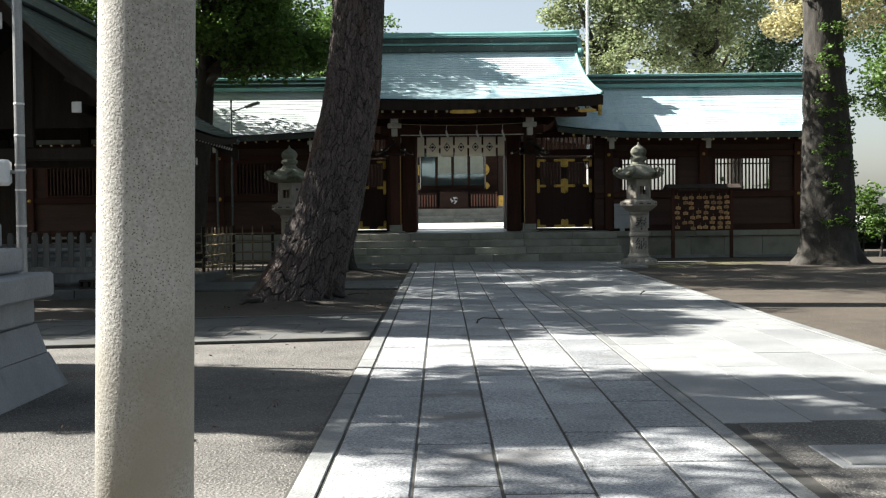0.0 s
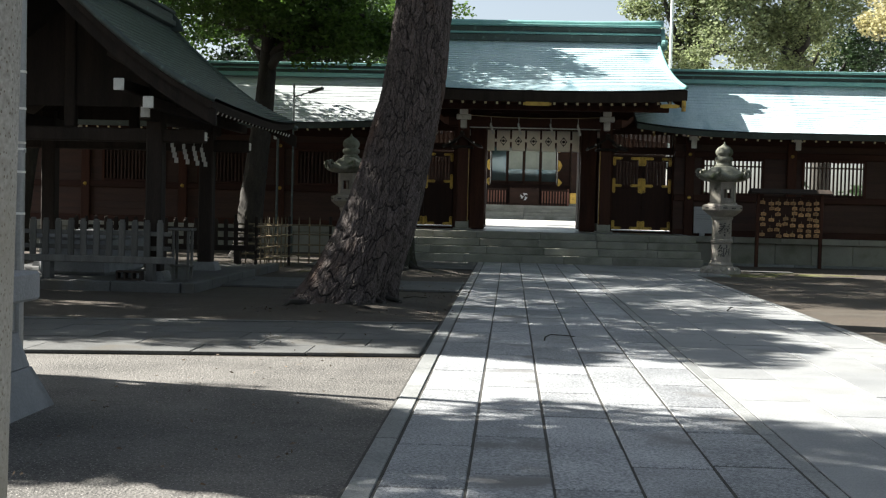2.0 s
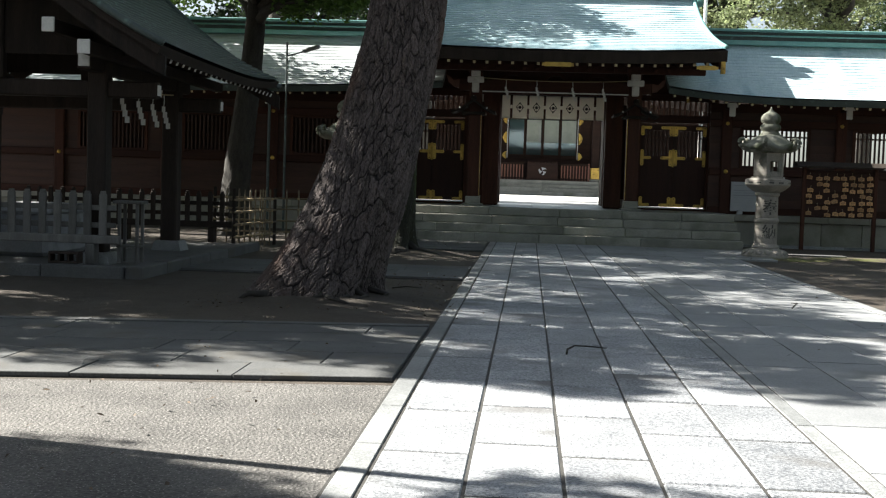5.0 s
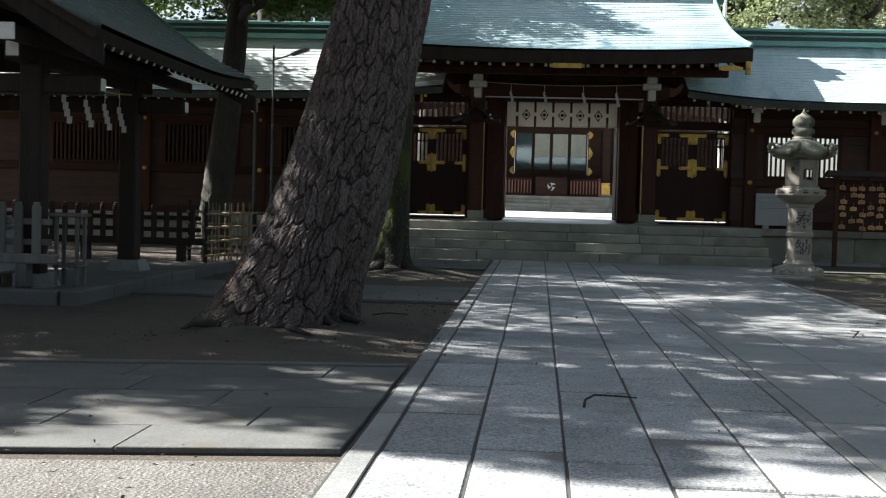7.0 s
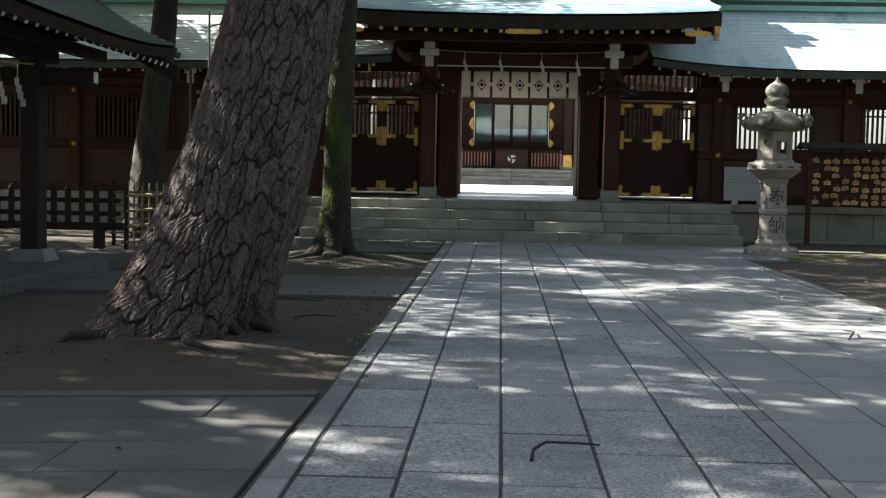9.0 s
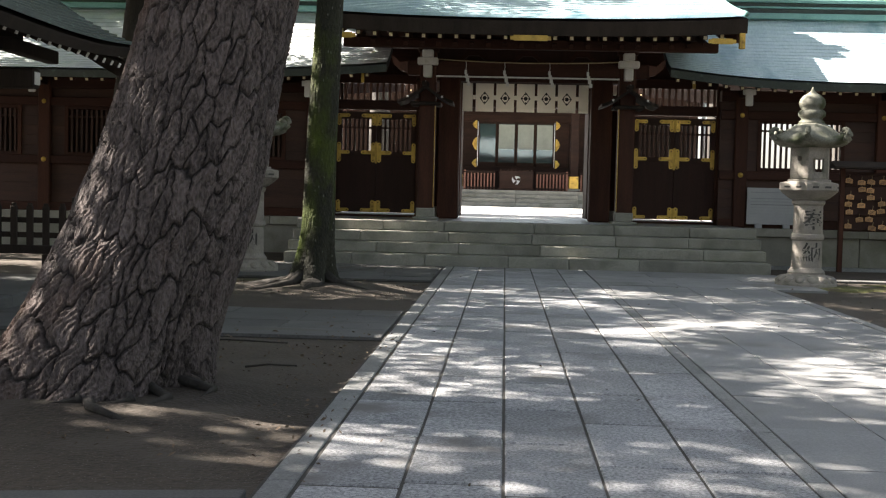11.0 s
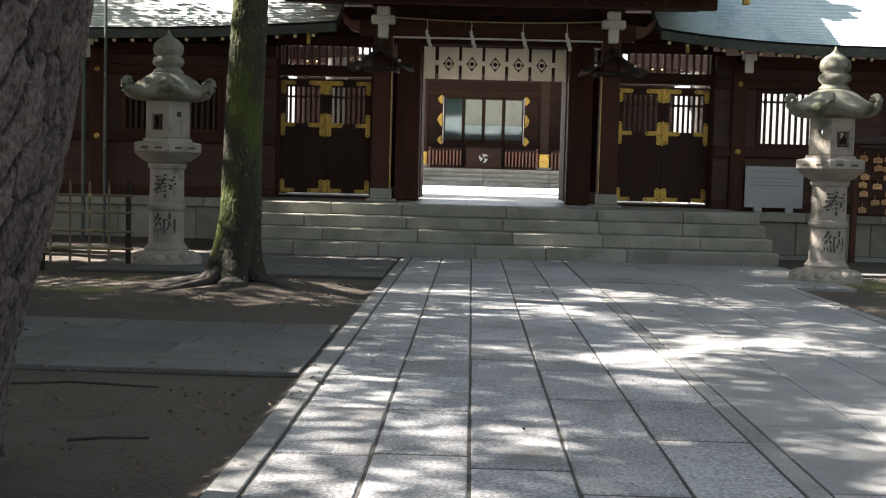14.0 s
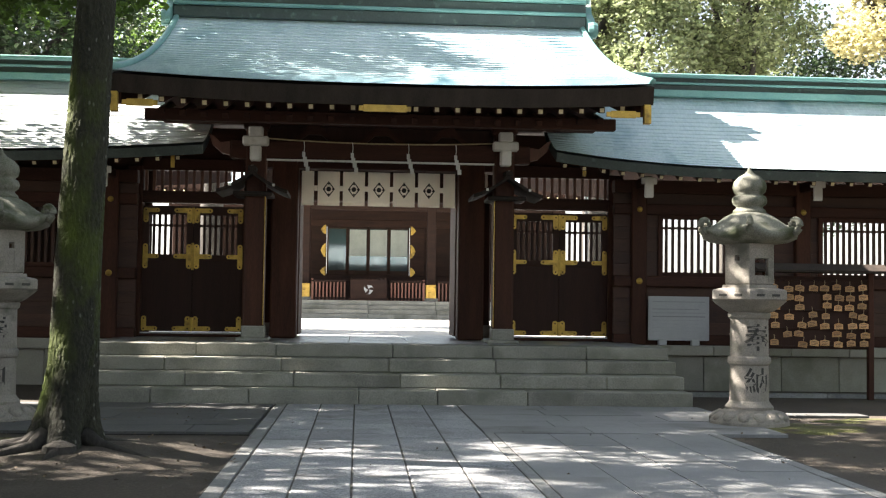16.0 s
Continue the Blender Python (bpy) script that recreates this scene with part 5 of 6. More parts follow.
# ---- curtain, rope and paper streamers in the gate ----
cur = thing("door_curtain", "cream cloth curtain with dark diamond crests in the gate", "curtain", (0, 2.0, 3.62))
part("rod", Geo().tube([(-1.36, 0, 0), (0, 0, -0.005), (1.36, 0, 0)], [0.016] * 3, 8), M_HUTWOOD, cur)
edges = [(-1.33, -1.12)] + [(-1.055 + i * 0.435, -1.055 + i * 0.435 + 0.38) for i in range(5)] + [(1.125, 1.33)]
for k, (a, b) in enumerate(edges):
    n, vs = 10, []
    for z in np.linspace(0.01, -0.585, 8):
        for i in range(n + 1):
            x = a + (b - a) * i / n
            wv = 0.014 * math.sin(9 * x + 2 * k) * (-z) + 0.02 * math.sin(3.1 * x + k) * z
            vs.append((x, -0.022 + wv, z))
    w = n + 1
    front = [(r * w + i, r * w + i + 1, (r + 1) * w + i + 1, (r + 1) * w + i) for r in range(7) for i in range(n)]
    off = len(vs)
    back = [(x, y + 0.004, z) for x, y, z in vs]
    fs = front + [(off + p, off + s_, off + r_2, off + q) for p, q, r_2, s_ in front]
    fs += [(7 * w + i, 7 * w + i + 1, off + 7 * w + i + 1, off + 7 * w + i) for i in range(n)]
    pn = part("panel", Geo().add(vs + back, fs), M_CLOTH, cur, smooth=True)
    if 0 < k < 6:
        cx, cz = (a + b) / 2, -0.30
        g = Geo()
        for (x0, z0), (x1, z1) in (((0, 0.14), (0.105, 0)), ((0.105, 0), (0, -0.14)), ((0, -0.14), (-0.105, 0)), ((-0.105, 0), (0, 0.14))):
            q = [(x0, z0), (x1, z1), (x1 * 0.80, z1 * 0.80), (x0 * 0.80, z0 * 0.80)]
            g.prism(q, 0, 0.004, Matrix.Translation((cx, -0.036, cz)) @ Matrix.Rotation(radians(90), 4, "X"))
        g.prism([(0.042 * math.cos(t), 0.042 * math.sin(t)) for t in np.linspace(0, 2 * math.pi, 12, endpoint=False)], 0, 0.004, Matrix.Translation((cx, -0.036, cz)) @ Matrix.Rotation(radians(90), 4, "X"))
        for u, w2 in ((0.07, 0), (-0.07, 0), (0, 0.09), (0, -0.09)):
            g.prism([(u + 0.016 * math.cos(t), w2 + 0.016 * math.sin(t)) for t in np.linspace(0, 2 * math.pi, 8, endpoint=False)], 0, 0.004, Matrix.Translation((cx, -0.036, cz)) @ Matrix.Rotation(radians(90), 4, "X"))
        part("crest", g, M_CREST, pn)
for x in [(edges[i][1] + edges[i + 1][0]) / 2 for i in range(6)]:
    part("tie", box(x - 0.03, x + 0.03, -0.026, -0.02, -0.33, -0.24, 0.002), M_CLOTH, cur)

rope = thing("straw_rope", "thin straw rope strung across the gate front", "rope", (0, -0.22, 3.83))
part("strand", Geo().tube([(-1.78 + i * 0.178, 0, 0.05 * (abs(i - 10) / 10) ** 2) for i in range(21)], [0.012] * 21, 6), M_ROPE, rope)


def streamer(name, x, y, z, label, s=1.0):
    st = thing(name, label, "streamer", (x, y, z), group="paper streamers")
    part("cord", Geo().tube([(0, 0, 0), (0.01 * s, 0, -0.12 * s), (0, 0, -0.22 * s)], [0.006] * 3, 5), M_PAPER, st)
    g = Geo()
    for k in range(4):
        g.box((-0.05 + 0.03 * k) * s * (1 if k % 2 else 0.7), (0.03 + 0.03 * k) * s, -0.004 + 0.012 * (k % 2), 0.012 * (k % 2), (-0.22 - 0.10 * (k + 1)) * s, (-0.215 - 0.10 * k) * s, 0.0015)
    part("folded_paper", g, M_PAPER, st)
    return st


for x in (-1.20, -0.45, 0.42, 1.16):
    streamer("paper_streamer", x, -0.24, 3.84, "white zigzag paper streamer hanging from the rope", 0.75)

# ---- courtyard and worship hall beyond the gate ----
tagged(part("courtyard", box(-30, 30, 4.85, 60, 0.55, 0.72, 0.01), M_COURT), "bright pale gravel courtyard in full sun", "ground", kind="structure")
HX, HY = 0.12, 36.0
hall = thing("worship_hall", "dark timber worship hall with gilt fittings beyond the courtyard", "hall", (HX, HY, 0.72))
for k in range(4):
    for i in range(6):
        part("step_stone", box(-9 + i * 3 + 0.005, -6 + i * 3 - 0.005, -2.6 + k * 0.42, 1.0, 0.2 * k, 0.2 * (k + 1), 0.015), M_STEP, hall)
part("base", box(-11, 11, -0.9, 9, 0, 0.80, 0.02), M_STEP, hall)
for x in (-8.6, -2.85, 2.85, 8.6):
    p = part("post", box(x - 0.2, x + 0.2, -0.5, -0.1, 0.80, 5.6, 0.03), M_HALLWOOD, hall)
    part("gilt_shoe", box(x - 0.235, x + 0.235, -0.535, -0.065, 0.93, 1.55, 0.02), M_GOLD, p)
    part("stone_base", box(x - 0.33, x + 0.33, -0.63, 0.03, 0.80, 0.94, 0.02), M_STEP, p)
part("front_beam", box(-9, 9, -0.45, -0.15, 4.9, 5.5, 0.03), M_HALLWOOD, hall)
part("eave_beam", box(-10, 10, -1.6, -1.3, 5.4, 5.7, 0.03), M_HALLWOOD, hall)
part("lintel", box(-9, 9, 2.9, 3.1, 4.35, 4.7, 0.02), M_HALLWOOD, hall)
part("upper_wall", box(-9, 9, 2.92, 3.08, 4.7, 6.4, 0.01), M_HALLWOOD, hall)
part("sill", box(-9, 9, 2.85, 3.1, 1.75, 2.05, 0.02), M_HALLWOOD, hall)
part("lower_wall", box(-9, 9, 2.92, 3.08, 0.8, 1.75, 0.01), M_HALLWOOD, hall)
for s in (-1, 1):
    part("side_wall", box(s * 2.0, s * 9, 2.94, 3.06, 2.05, 4.35, 0.01), M_HALLWOOD, hall)
    g = Geo().box(s * 2.02, s * 2.7, 2.86, 2.93, 2.05, 4.35, 0.02)
    pan = part("door_panel", g, M_HALLWOOD, hall)
    for z in (4.2, 3.2, 2.2):
        o = [(0, -0.22), (0.0, 0.22), (0.10, 0.20), (0.22, 0.1), (0.3, 0), (0.22, -0.1), (0.10, -0.20)]
        part("gilt_plate", Geo().prism([(s * a * 0.8, b * (1.5 if z == 3.2 else 1.0)) for a, b in o], 0, 0.02, Matrix.Translation((s * 2.04, 2.86, z)) @ Matrix.Rotation(radians(90), 4, "X")), M_GOLD, pan)
for i in range(4):
    a, b = -1.98 + i * 0.99, -1.98 + (i + 1) * 0.99
    dw = part("sliding_door", Geo().box(a, a + 0.08, 2.90, 2.98, 2.05, 4.35, 0.01).box(b - 0.08, b, 2.90, 2.98, 2.05, 4.35, 0.01).box(a, b, 2.90, 2.98, 2.05, 2.25, 0.01).box(a, b, 2.90, 2.98, 4.25, 4.35, 0.01), M_HALLWOOD, hall)
    part("pane", box(a + 0.08, b - 0.08, 2.935, 2.945, 2.25, 4.25, 0.001), M_GLASS, dw)
    # pale sheet just in front of the glass on three of the panes
    if i >= 1:
        part("blind", box(a + 0.09, b - 0.09, 2.928, 2.933, 2.95, 4.22, 0.001), M_PALE_PANEL, dw, "pale green sheet over the upper part of the glass")
part("rail_floor", box(-9, 9, -0.9, 3, 0.79, 0.82, 0.005), M_HALLWOOD, hall)
bx = thing("offertory_box", "dark wooden offertory box with a round crest", "box", (HX + 0.02, HY - 0.75, 1.52))
part("body", box(-0.82, 0.82, -0.35, 0.35, 0.08, 0.95, 0.02), M_HALLWOOD, bx)
part("base", box(-0.9, 0.9, -0.42, 0.42, 0, 0.10, 0.02), M_HALLWOOD, bx)
for i in range(9):
    part("grate_bar", box(-0.8 + i * 0.19, -0.72 + i * 0.19, -0.34, 0.34, 0.95, 1.02, 0.01), M_HALLWOOD, bx)
g = Geo()
for k in range(3):
    t0 = 2 * math.pi * k / 3
    g.prism([((0.1 + 0.09 * math.cos(t * 2)) * math.cos(t0 + t) * 1.3, (0.1 + 0.09 * math.cos(t * 2)) * math.sin(t0 + t) * 1.3) for t in np.linspace(0.2, 1.7, 8)] + [(0.2 * math.cos(t0 + 1.9), 0.2 * math.sin(t0 + 1.9)), (0.22 * math.cos(t0 + 0.9), 0.22 * math.sin(t0 + 0.9))], 0, 0.012, Matrix.Translation((0, -0.352, 0.5)) @ Matrix.Rotation(radians(90), 4, "X"))
part("crest", g, M_SIGNTEXT, bx)
for s in (-1, 1):
    bl = thing("balustrade", "low dark red slatted balustrade before the hall", "railing", (HX, HY - 0.72, 1.52), group="hall balustrades")
    part("top_rail", box(s * 1.0, s * 2.55, -0.06, 0.06, 0.82, 0.92, 0.01), M_HALLWOOD, bl)
    part("bottom_rail", box(s * 1.0, s * 2.55, -0.05, 0.05, 0.06, 0.14, 0.01), M_HALLWOOD, bl)
    for i in range(10):
        x = s * (1.05 + i * 0.16)
        part("slat", box(x - 0.035, x + 0.035, -0.03, 0.03, 0.0, 0.84, 0.006), M_RED, bl)
    part("post", box(s * 2.5 - 0.05, s * 2.5 + 0.05, -0.06, 0.06, 0, 0.96, 0.01), M_RED, bl)
    bl2 = thing("balustrade", "low dark red slatted balustrade before the hall", "railing", (HX, HY - 0.72, 1.52), group="hall balustrades")
    part("top_rail", box(s * 3.15, s * 8.2, -0.06, 0.06, 0.82, 0.92, 0.01), M_HALLWOOD, bl2)
    for i in range(30):
        x = s * (3.2 + i * 0.165)
        part("slat", box(x - 0.035, x + 0.035, -0.03, 0.03, 0.0, 0.84, 0.006), M_RED, bl2)
part("roof", roof_slope(-11.5, 11.5, -2.6, 4.5, 5.75, 9.4, 30, 0.2, 0.2, 0.4, 0.4), M_COPPER, hall)
part("eave_board", roof_under(-11.45, 11.45, -2.58, 4.5, 5.72, 9.38, 0.25, 0.2, 0.2, 0.4, 0.4), M_HALLWOOD, hall)
part("roof_back", roof_slope(-11.5, 11.5, 11.6, 4.5, 5.75, 9.4, 20, 0.2, 0.2, 0.4, 0.4), M_COPPER, hall)
rafters(hall, [-11 + i * 0.42 for i in range(53)], -2.3, 2.9, 5.5, 7.0, 0.1)

# flag pole by the roof
fp = thing("flag_pole", "slim white metal pole behind the gate roof", "pole", (4.3, 5.3, 0.70))
part("shaft", Geo().lathe([(0.055, 0), (0.05, 6), (0.035, 11), (0.01, 11.02)], 10), M_WHITE, fp)
part("base_plate", box(-0.15, 0.15, -0.15, 0.15, 0.0, 0.04, 0.01), M_STEEL, fp)


# ---- pavilion beside the approach ----
hut = thing("purification_pavilion", "open timber pavilion with curved dark copper roof", "pavilion", (0, 0, 0))
HX0, HX1, HY0, HY1 = -10.4, -5.0, -15.45, -8.65
HRX = -7.7
plat = thing("pavilion_platform", "low grey stone platform under the pavilion", "platform", kind="structure")
part("core", box(-9.9, -5.46, -14.8, -8.3, -0.05, 0.085, 0.01), M_SIDEFLAG, plat)
y = -14.9
while y < -8.3:
    part("edge_stone", box(-5.62, -5.40, y + 0.004, min(y + 1.1, -8.2) - 0.004, -0.05, 0.12, 0.015), M_SIDEFLAG, plat)
    y += 1.1
x = -10.0
while x < -5.7:
    part("edge_stone", box(x + 0.004, min(x + 1.1, -5.63) - 0.004, -14.95, -14.73, -0.05, 0.12, 0.015), M_SIDEFLAG, plat)
    x += 1.1


def across(g, m):
    g.v = [tuple(m @ Vector(p)) for p in g.v]
    return g


turn = Matrix(((0, 1, 0, 0), (1, 0, 0, 0), (0, 0, 1, 0), (0, 0, 0, 1)))
kw = dict(lift0=0.03, lift1=0.16, flare0=0.0, flare1=0.0)
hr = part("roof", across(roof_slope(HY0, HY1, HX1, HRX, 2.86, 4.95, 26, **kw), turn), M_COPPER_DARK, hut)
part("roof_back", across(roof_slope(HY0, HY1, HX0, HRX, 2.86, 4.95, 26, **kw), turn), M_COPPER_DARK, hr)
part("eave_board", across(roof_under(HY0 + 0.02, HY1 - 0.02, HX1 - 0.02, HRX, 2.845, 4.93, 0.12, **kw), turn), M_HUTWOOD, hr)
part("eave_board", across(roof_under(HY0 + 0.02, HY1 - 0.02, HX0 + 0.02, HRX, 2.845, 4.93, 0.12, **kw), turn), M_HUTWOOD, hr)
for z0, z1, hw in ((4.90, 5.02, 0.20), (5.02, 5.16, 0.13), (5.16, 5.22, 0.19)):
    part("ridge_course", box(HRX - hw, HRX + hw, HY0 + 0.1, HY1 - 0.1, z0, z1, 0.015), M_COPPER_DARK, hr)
for yv in (HY0, HY1):
    part("ridge_end_ornament", Geo().prism([(-0.34, 0), (0.34, 0), (0.26, 0.22), (0.1, 0.38), (0, 0.46), (-0.1, 0.38), (-0.26, 0.22)], -0.06, 0.06, Matrix.Translation((HRX, yv + (0.06 if yv < -10 else -0.06), 4.82)) @ Matrix.Rotation(radians(90), 4, "X")), M_COPPER_DARK, hr)
    for q, xe in ((1, HX1), (-1, HX0)):
        pts, vs = [], []
        for i in range(13):
            u = i / 12
            x = xe + (HRX - xe) * u
            z = 2.86 + (4.95 - 2.86) * slope_curve(u)
            pts.append((x, yv, z + 0.03))
            yi = yv + (0.08 if yv < -10 else -0.08)
            vs += [(x, yi, z - 0.12), (x, yi, z - 0.36), (x, yi + 0.06, z - 0.12), (x, yi + 0.06, z - 0.36)]
        part("verge_roll", Geo().tube(pts, [0.05] * 13, 8), M_COPPER_DARK, hr, smooth=True)
        fs = []
        for i in range(12):
            a, b = i * 4, i * 4 + 4
            fs += [(a, a + 1, b + 1, b), (a + 2, b + 2, b + 3, a + 3), (a + 1, a + 3, b + 3, b + 1), (a, b, b + 2, a + 2)]
        fs += [(0, 2, 3, 1), (48, 49, 51, 50)]
        part("bargeboard", Geo().add(vs, fs), M_HUTWOOD, hr)
raf = box(-0.035, 0.035, 0, 1.75, -0.07, 0, 0.006).mesh("rafter", M_HUTWOOD)
rcap = box(-0.030, 0.030, -0.008, 0.004, -0.064, -0.006, 0.003).mesh("rafter_cap", M_WHITE)
for i in range(24):
    yv = HY0 + 0.2 + i * 0.28
    r = part("rafter", raf, None, hut, at=pose(HX1 - 0.12, yv, 2.77, 28, 0, 90))
    part("rafter_cap", rcap, None, r, "white painted rafter end")
for x in (-9.3, -6.3):
    for yv in (-14.0, -10.75):
        p = part("post", box(x - 0.13, x + 0.13, yv - 0.13, yv + 0.13, 0.22, 3.0, 0.02), M_HUTWOOD, hut)
        part("post_base", frustum(0.24, 0.19, 0.085, 0.24), M_KERB, p, at=pose(x, yv, 0))
    part("beam", box(x - 0.10, x + 0.10, -14.6, -10.1, 2.62, 2.86, 0.02), M_HUTWOOD, hut)
    for yv in (-14.6, -10.1):
        part("beam_end", box(x - 0.075, x + 0.075, yv - 0.012, yv + 0.012, 2.66, 2.82, 0.01), M_WHITE, hut, "white painted beam end")
for yv in (-14.0, -10.75):
    part("tie_beam", box(-9.9, -5.5, yv - 0.09, yv + 0.09, 2.30, 2.52, 0.02), M_HUTWOOD, hut)
    for x in (-9.9, -5.5):
        part("beam_end", box(x - 0.012, x + 0.012, yv - 0.07, yv + 0.07, 2.34, 2.48, 0.01), M_WHITE, hut, "white painted beam end")
    part("gable_post", box(HRX - 0.09, HRX + 0.09, yv - 0.08, yv + 0.08, 2.52, 4.6, 0.02), M_HUTWOOD, hut)
    part("gable_board", Geo().prism([(-2.0, 2.86), (2.0, 2.86), (1.0, 3.7), (0, 4.5), (-1.0, 3.7)], -0.015, 0.015, Matrix.Translation((HRX, yv, 0)) @ Matrix.Rotation(radians(90), 4, "X")), M_HUTWOOD, hut)
part("purlin", box(HRX - 0.1, HRX + 0.1, HY0 + 0.25, HY1 - 0.25, 4.5, 4.72, 0.02), M_HUTWOOD, hut)
part("gable_pendant", box(HRX - 0.07, HRX + 0.07, HY0 + 0.04, HY0 + 0.07, 4.35, 4.62, 0.02), M_WHITE, hut)
for x, z in ((-6.50, 3.10), (-6.05, 2.84)):
    part("purlin_end", box(x - 0.08, x + 0.08, HY0 + 0.16, HY0 + 0.19, z - 0.09, z + 0.09, 0.012), M_WHITE, hut, "white painted purlin end")
    part("purlin", box(x - 0.07, x + 0.07, HY0 + 0.19, HY1 - 0.2, z - 0.08, z + 0.08, 0.012), M_HUTWOOD, hut)
ropeh = thing("straw_rope", "thin straw rope between the pavilion posts", "rope", (-6.3, -13.86, 2.56))
part("strand", Geo().tube([(0.05, 0.3 * i, -0.06 * math.sin(math.pi * i / 10)) for i in range(11)], [0.012] * 11, 6), M_ROPE, ropeh)
for yv in (-13.3, -12.6, -11.95, -11.4):
    streamer("paper_streamer", -6.24, yv, 2.53, "white zigzag paper streamer on the pavilion rope", 0.85)
bas = thing("water_basin", "rough dark stone water basin inside the pavilion", "basin", (-7.9, -12.3, 0.085))
part("bowl", Geo().box(-0.6, 0.6, -1.0, 1.0, 0, 0.65, 0.06), M_PEDESTAL, bas)
part("rim", Geo().box(-0.66, 0.66, -1.06, 1.06, 0.6, 0.72, 0.04), M_PEDESTAL, bas)

# back wall of dark boards deep in the pavilion's shade is the west wing; a down-pipe stands at its corner
dp = thing("down_pipe", "thin dark metal down-pipe on the shrine wall", "pipe", (-7.05, -0.2, -0.03))
part("pipe", Geo().tube([(0, 0, 0), (0, 0, 3.2), (0, -0.05, 3.45)], [0.035] * 3, 8), M_COPPER_DARK, dp)


fl = thing("floodlight", "grey floodlight on a thin pole before the shrine wall", "lamp", (-6.55, -0.62, -0.03))
part("pole", Geo().tube([(0, 0, 0), (0, 0, 2.4), (0, 0, 4.55)], [0.03, 0.027, 0.024], 8), M_COPPER_DARK, fl)
part("arm", Geo().tube([(0, 0, 4.28), (0.22, 0, 4.34), (0.45, 0, 4.42)], [0.02, 0.02, 0.02], 8), M_STEEL, fl)
part("lamp_head", Geo().box(-0.20, 0.24, -0.09, 0.09, -0.045, 0.045, 0.03, Matrix.Translation((0.58, 0, 4.46)) @ Matrix.Rotation(radians(-17), 4, "Y")), M_STEEL, fl, "flat grey lamp housing")
part("cap", Geo().lathe([(0.035, 4.54), (0.035, 4.60), (0.01, 4.63)], 10), M_STEEL, fl)


def picket_fence(name, label, p0, p1, z0, z1, mat, step, w=0.085, group="picket fences"):
    a, b = Vector((*p0, 0)), Vector((*p1, 0))
    d = b - a
    F = thing(name, label, "fence", (*p0, z0), group=group, rz=math.degrees(math.atan2(d.y, d.x)))
    L, h = d.length, z1 - z0
    top = Geo().box(-w / 2, w / 2, -0.022, 0.022, 0.10, h - 0.04, 0.008)
    top.box(-w / 2 + 0.012, w / 2 - 0.012, -0.016, 0.016, h - 0.05, h, 0.012)
    pm = top.mesh("picket", mat)
    n = int(L / step)
    for i in range(n + 1):
        part("picket", pm, None, F, at=pose(i * step, 0, random.uniform(-0.006, 0.006), 0, random.uniform(-0.7, 0.7), 0))
    for z in (0.24, h - 0.22):
        part("rail", box(-0.05, L + 0.05, 0.023, 0.065, z - 0.035, z + 0.035, 0.006), mat, F)
    part("sill", box(-0.12, L + 0.12, -0.06, 0.06, 0.0, 0.11, 0.012), mat, F)
    for x in (0.25, L / 2, L - 0.25):
        part("foot", box(x - 0.06, x + 0.06, -0.10, 0.10, -0.27, 0.0, 0.012), mat, F)
    return F


picket_fence("picket_fence", "weathered grey wooden picket fence on a low sill", (-9.8, -14.35), (-6.0, -14.35), 0.37, 1.06, M_GREYWOOD, 0.205, 0.10)
picket_fence("picket_fence", "dark weathered picket fence behind the pavilion", (-9.6, -8.55), (-5.95, -8.55), 0.37, 1.02, M_HUTWOOD, 0.21, 0.085)
stand = thing("ladle_stand", "small grey wooden stand at the fence end", "stand", (-5.80, -14.1, 0.12))
for x, y in ((-0.14, -0.1), (0.10, -0.1), (0.10, 0.12), (-0.14, 0.12)):
    part("leg", box(x - 0.02, x + 0.02, y - 0.02, y + 0.02, 0, 0.80, 0.004), M_GREYWOOD, stand)
part("top", box(-0.22, 0.16, -0.15, 0.17, 0.78, 0.82, 0.006), M_GREYWOOD, stand)
part("shelf", box(-0.18, 0.13, -0.12, 0.14, 0.20, 0.23, 0.006), M_GREYWOOD, stand)
blk = thing("hollow_block", "small perforated concrete block under the fence", "block", (-6.5, -14.62, 0.12))
part("body", Geo().box(-0.2, 0.2, -0.08, 0.08, 0.0, 0.03, 0.006).box(-0.2, 0.2, -0.08, 0.08, 0.12, 0.15, 0.006), M_HUTWOOD, blk)
for x in (-0.185, -0.062, 0.062, 0.185):
    part("web", box(x - 0.015, x + 0.015, -0.08, 0.08, 0.02, 0.13, 0.004), M_HUTWOOD, blk)


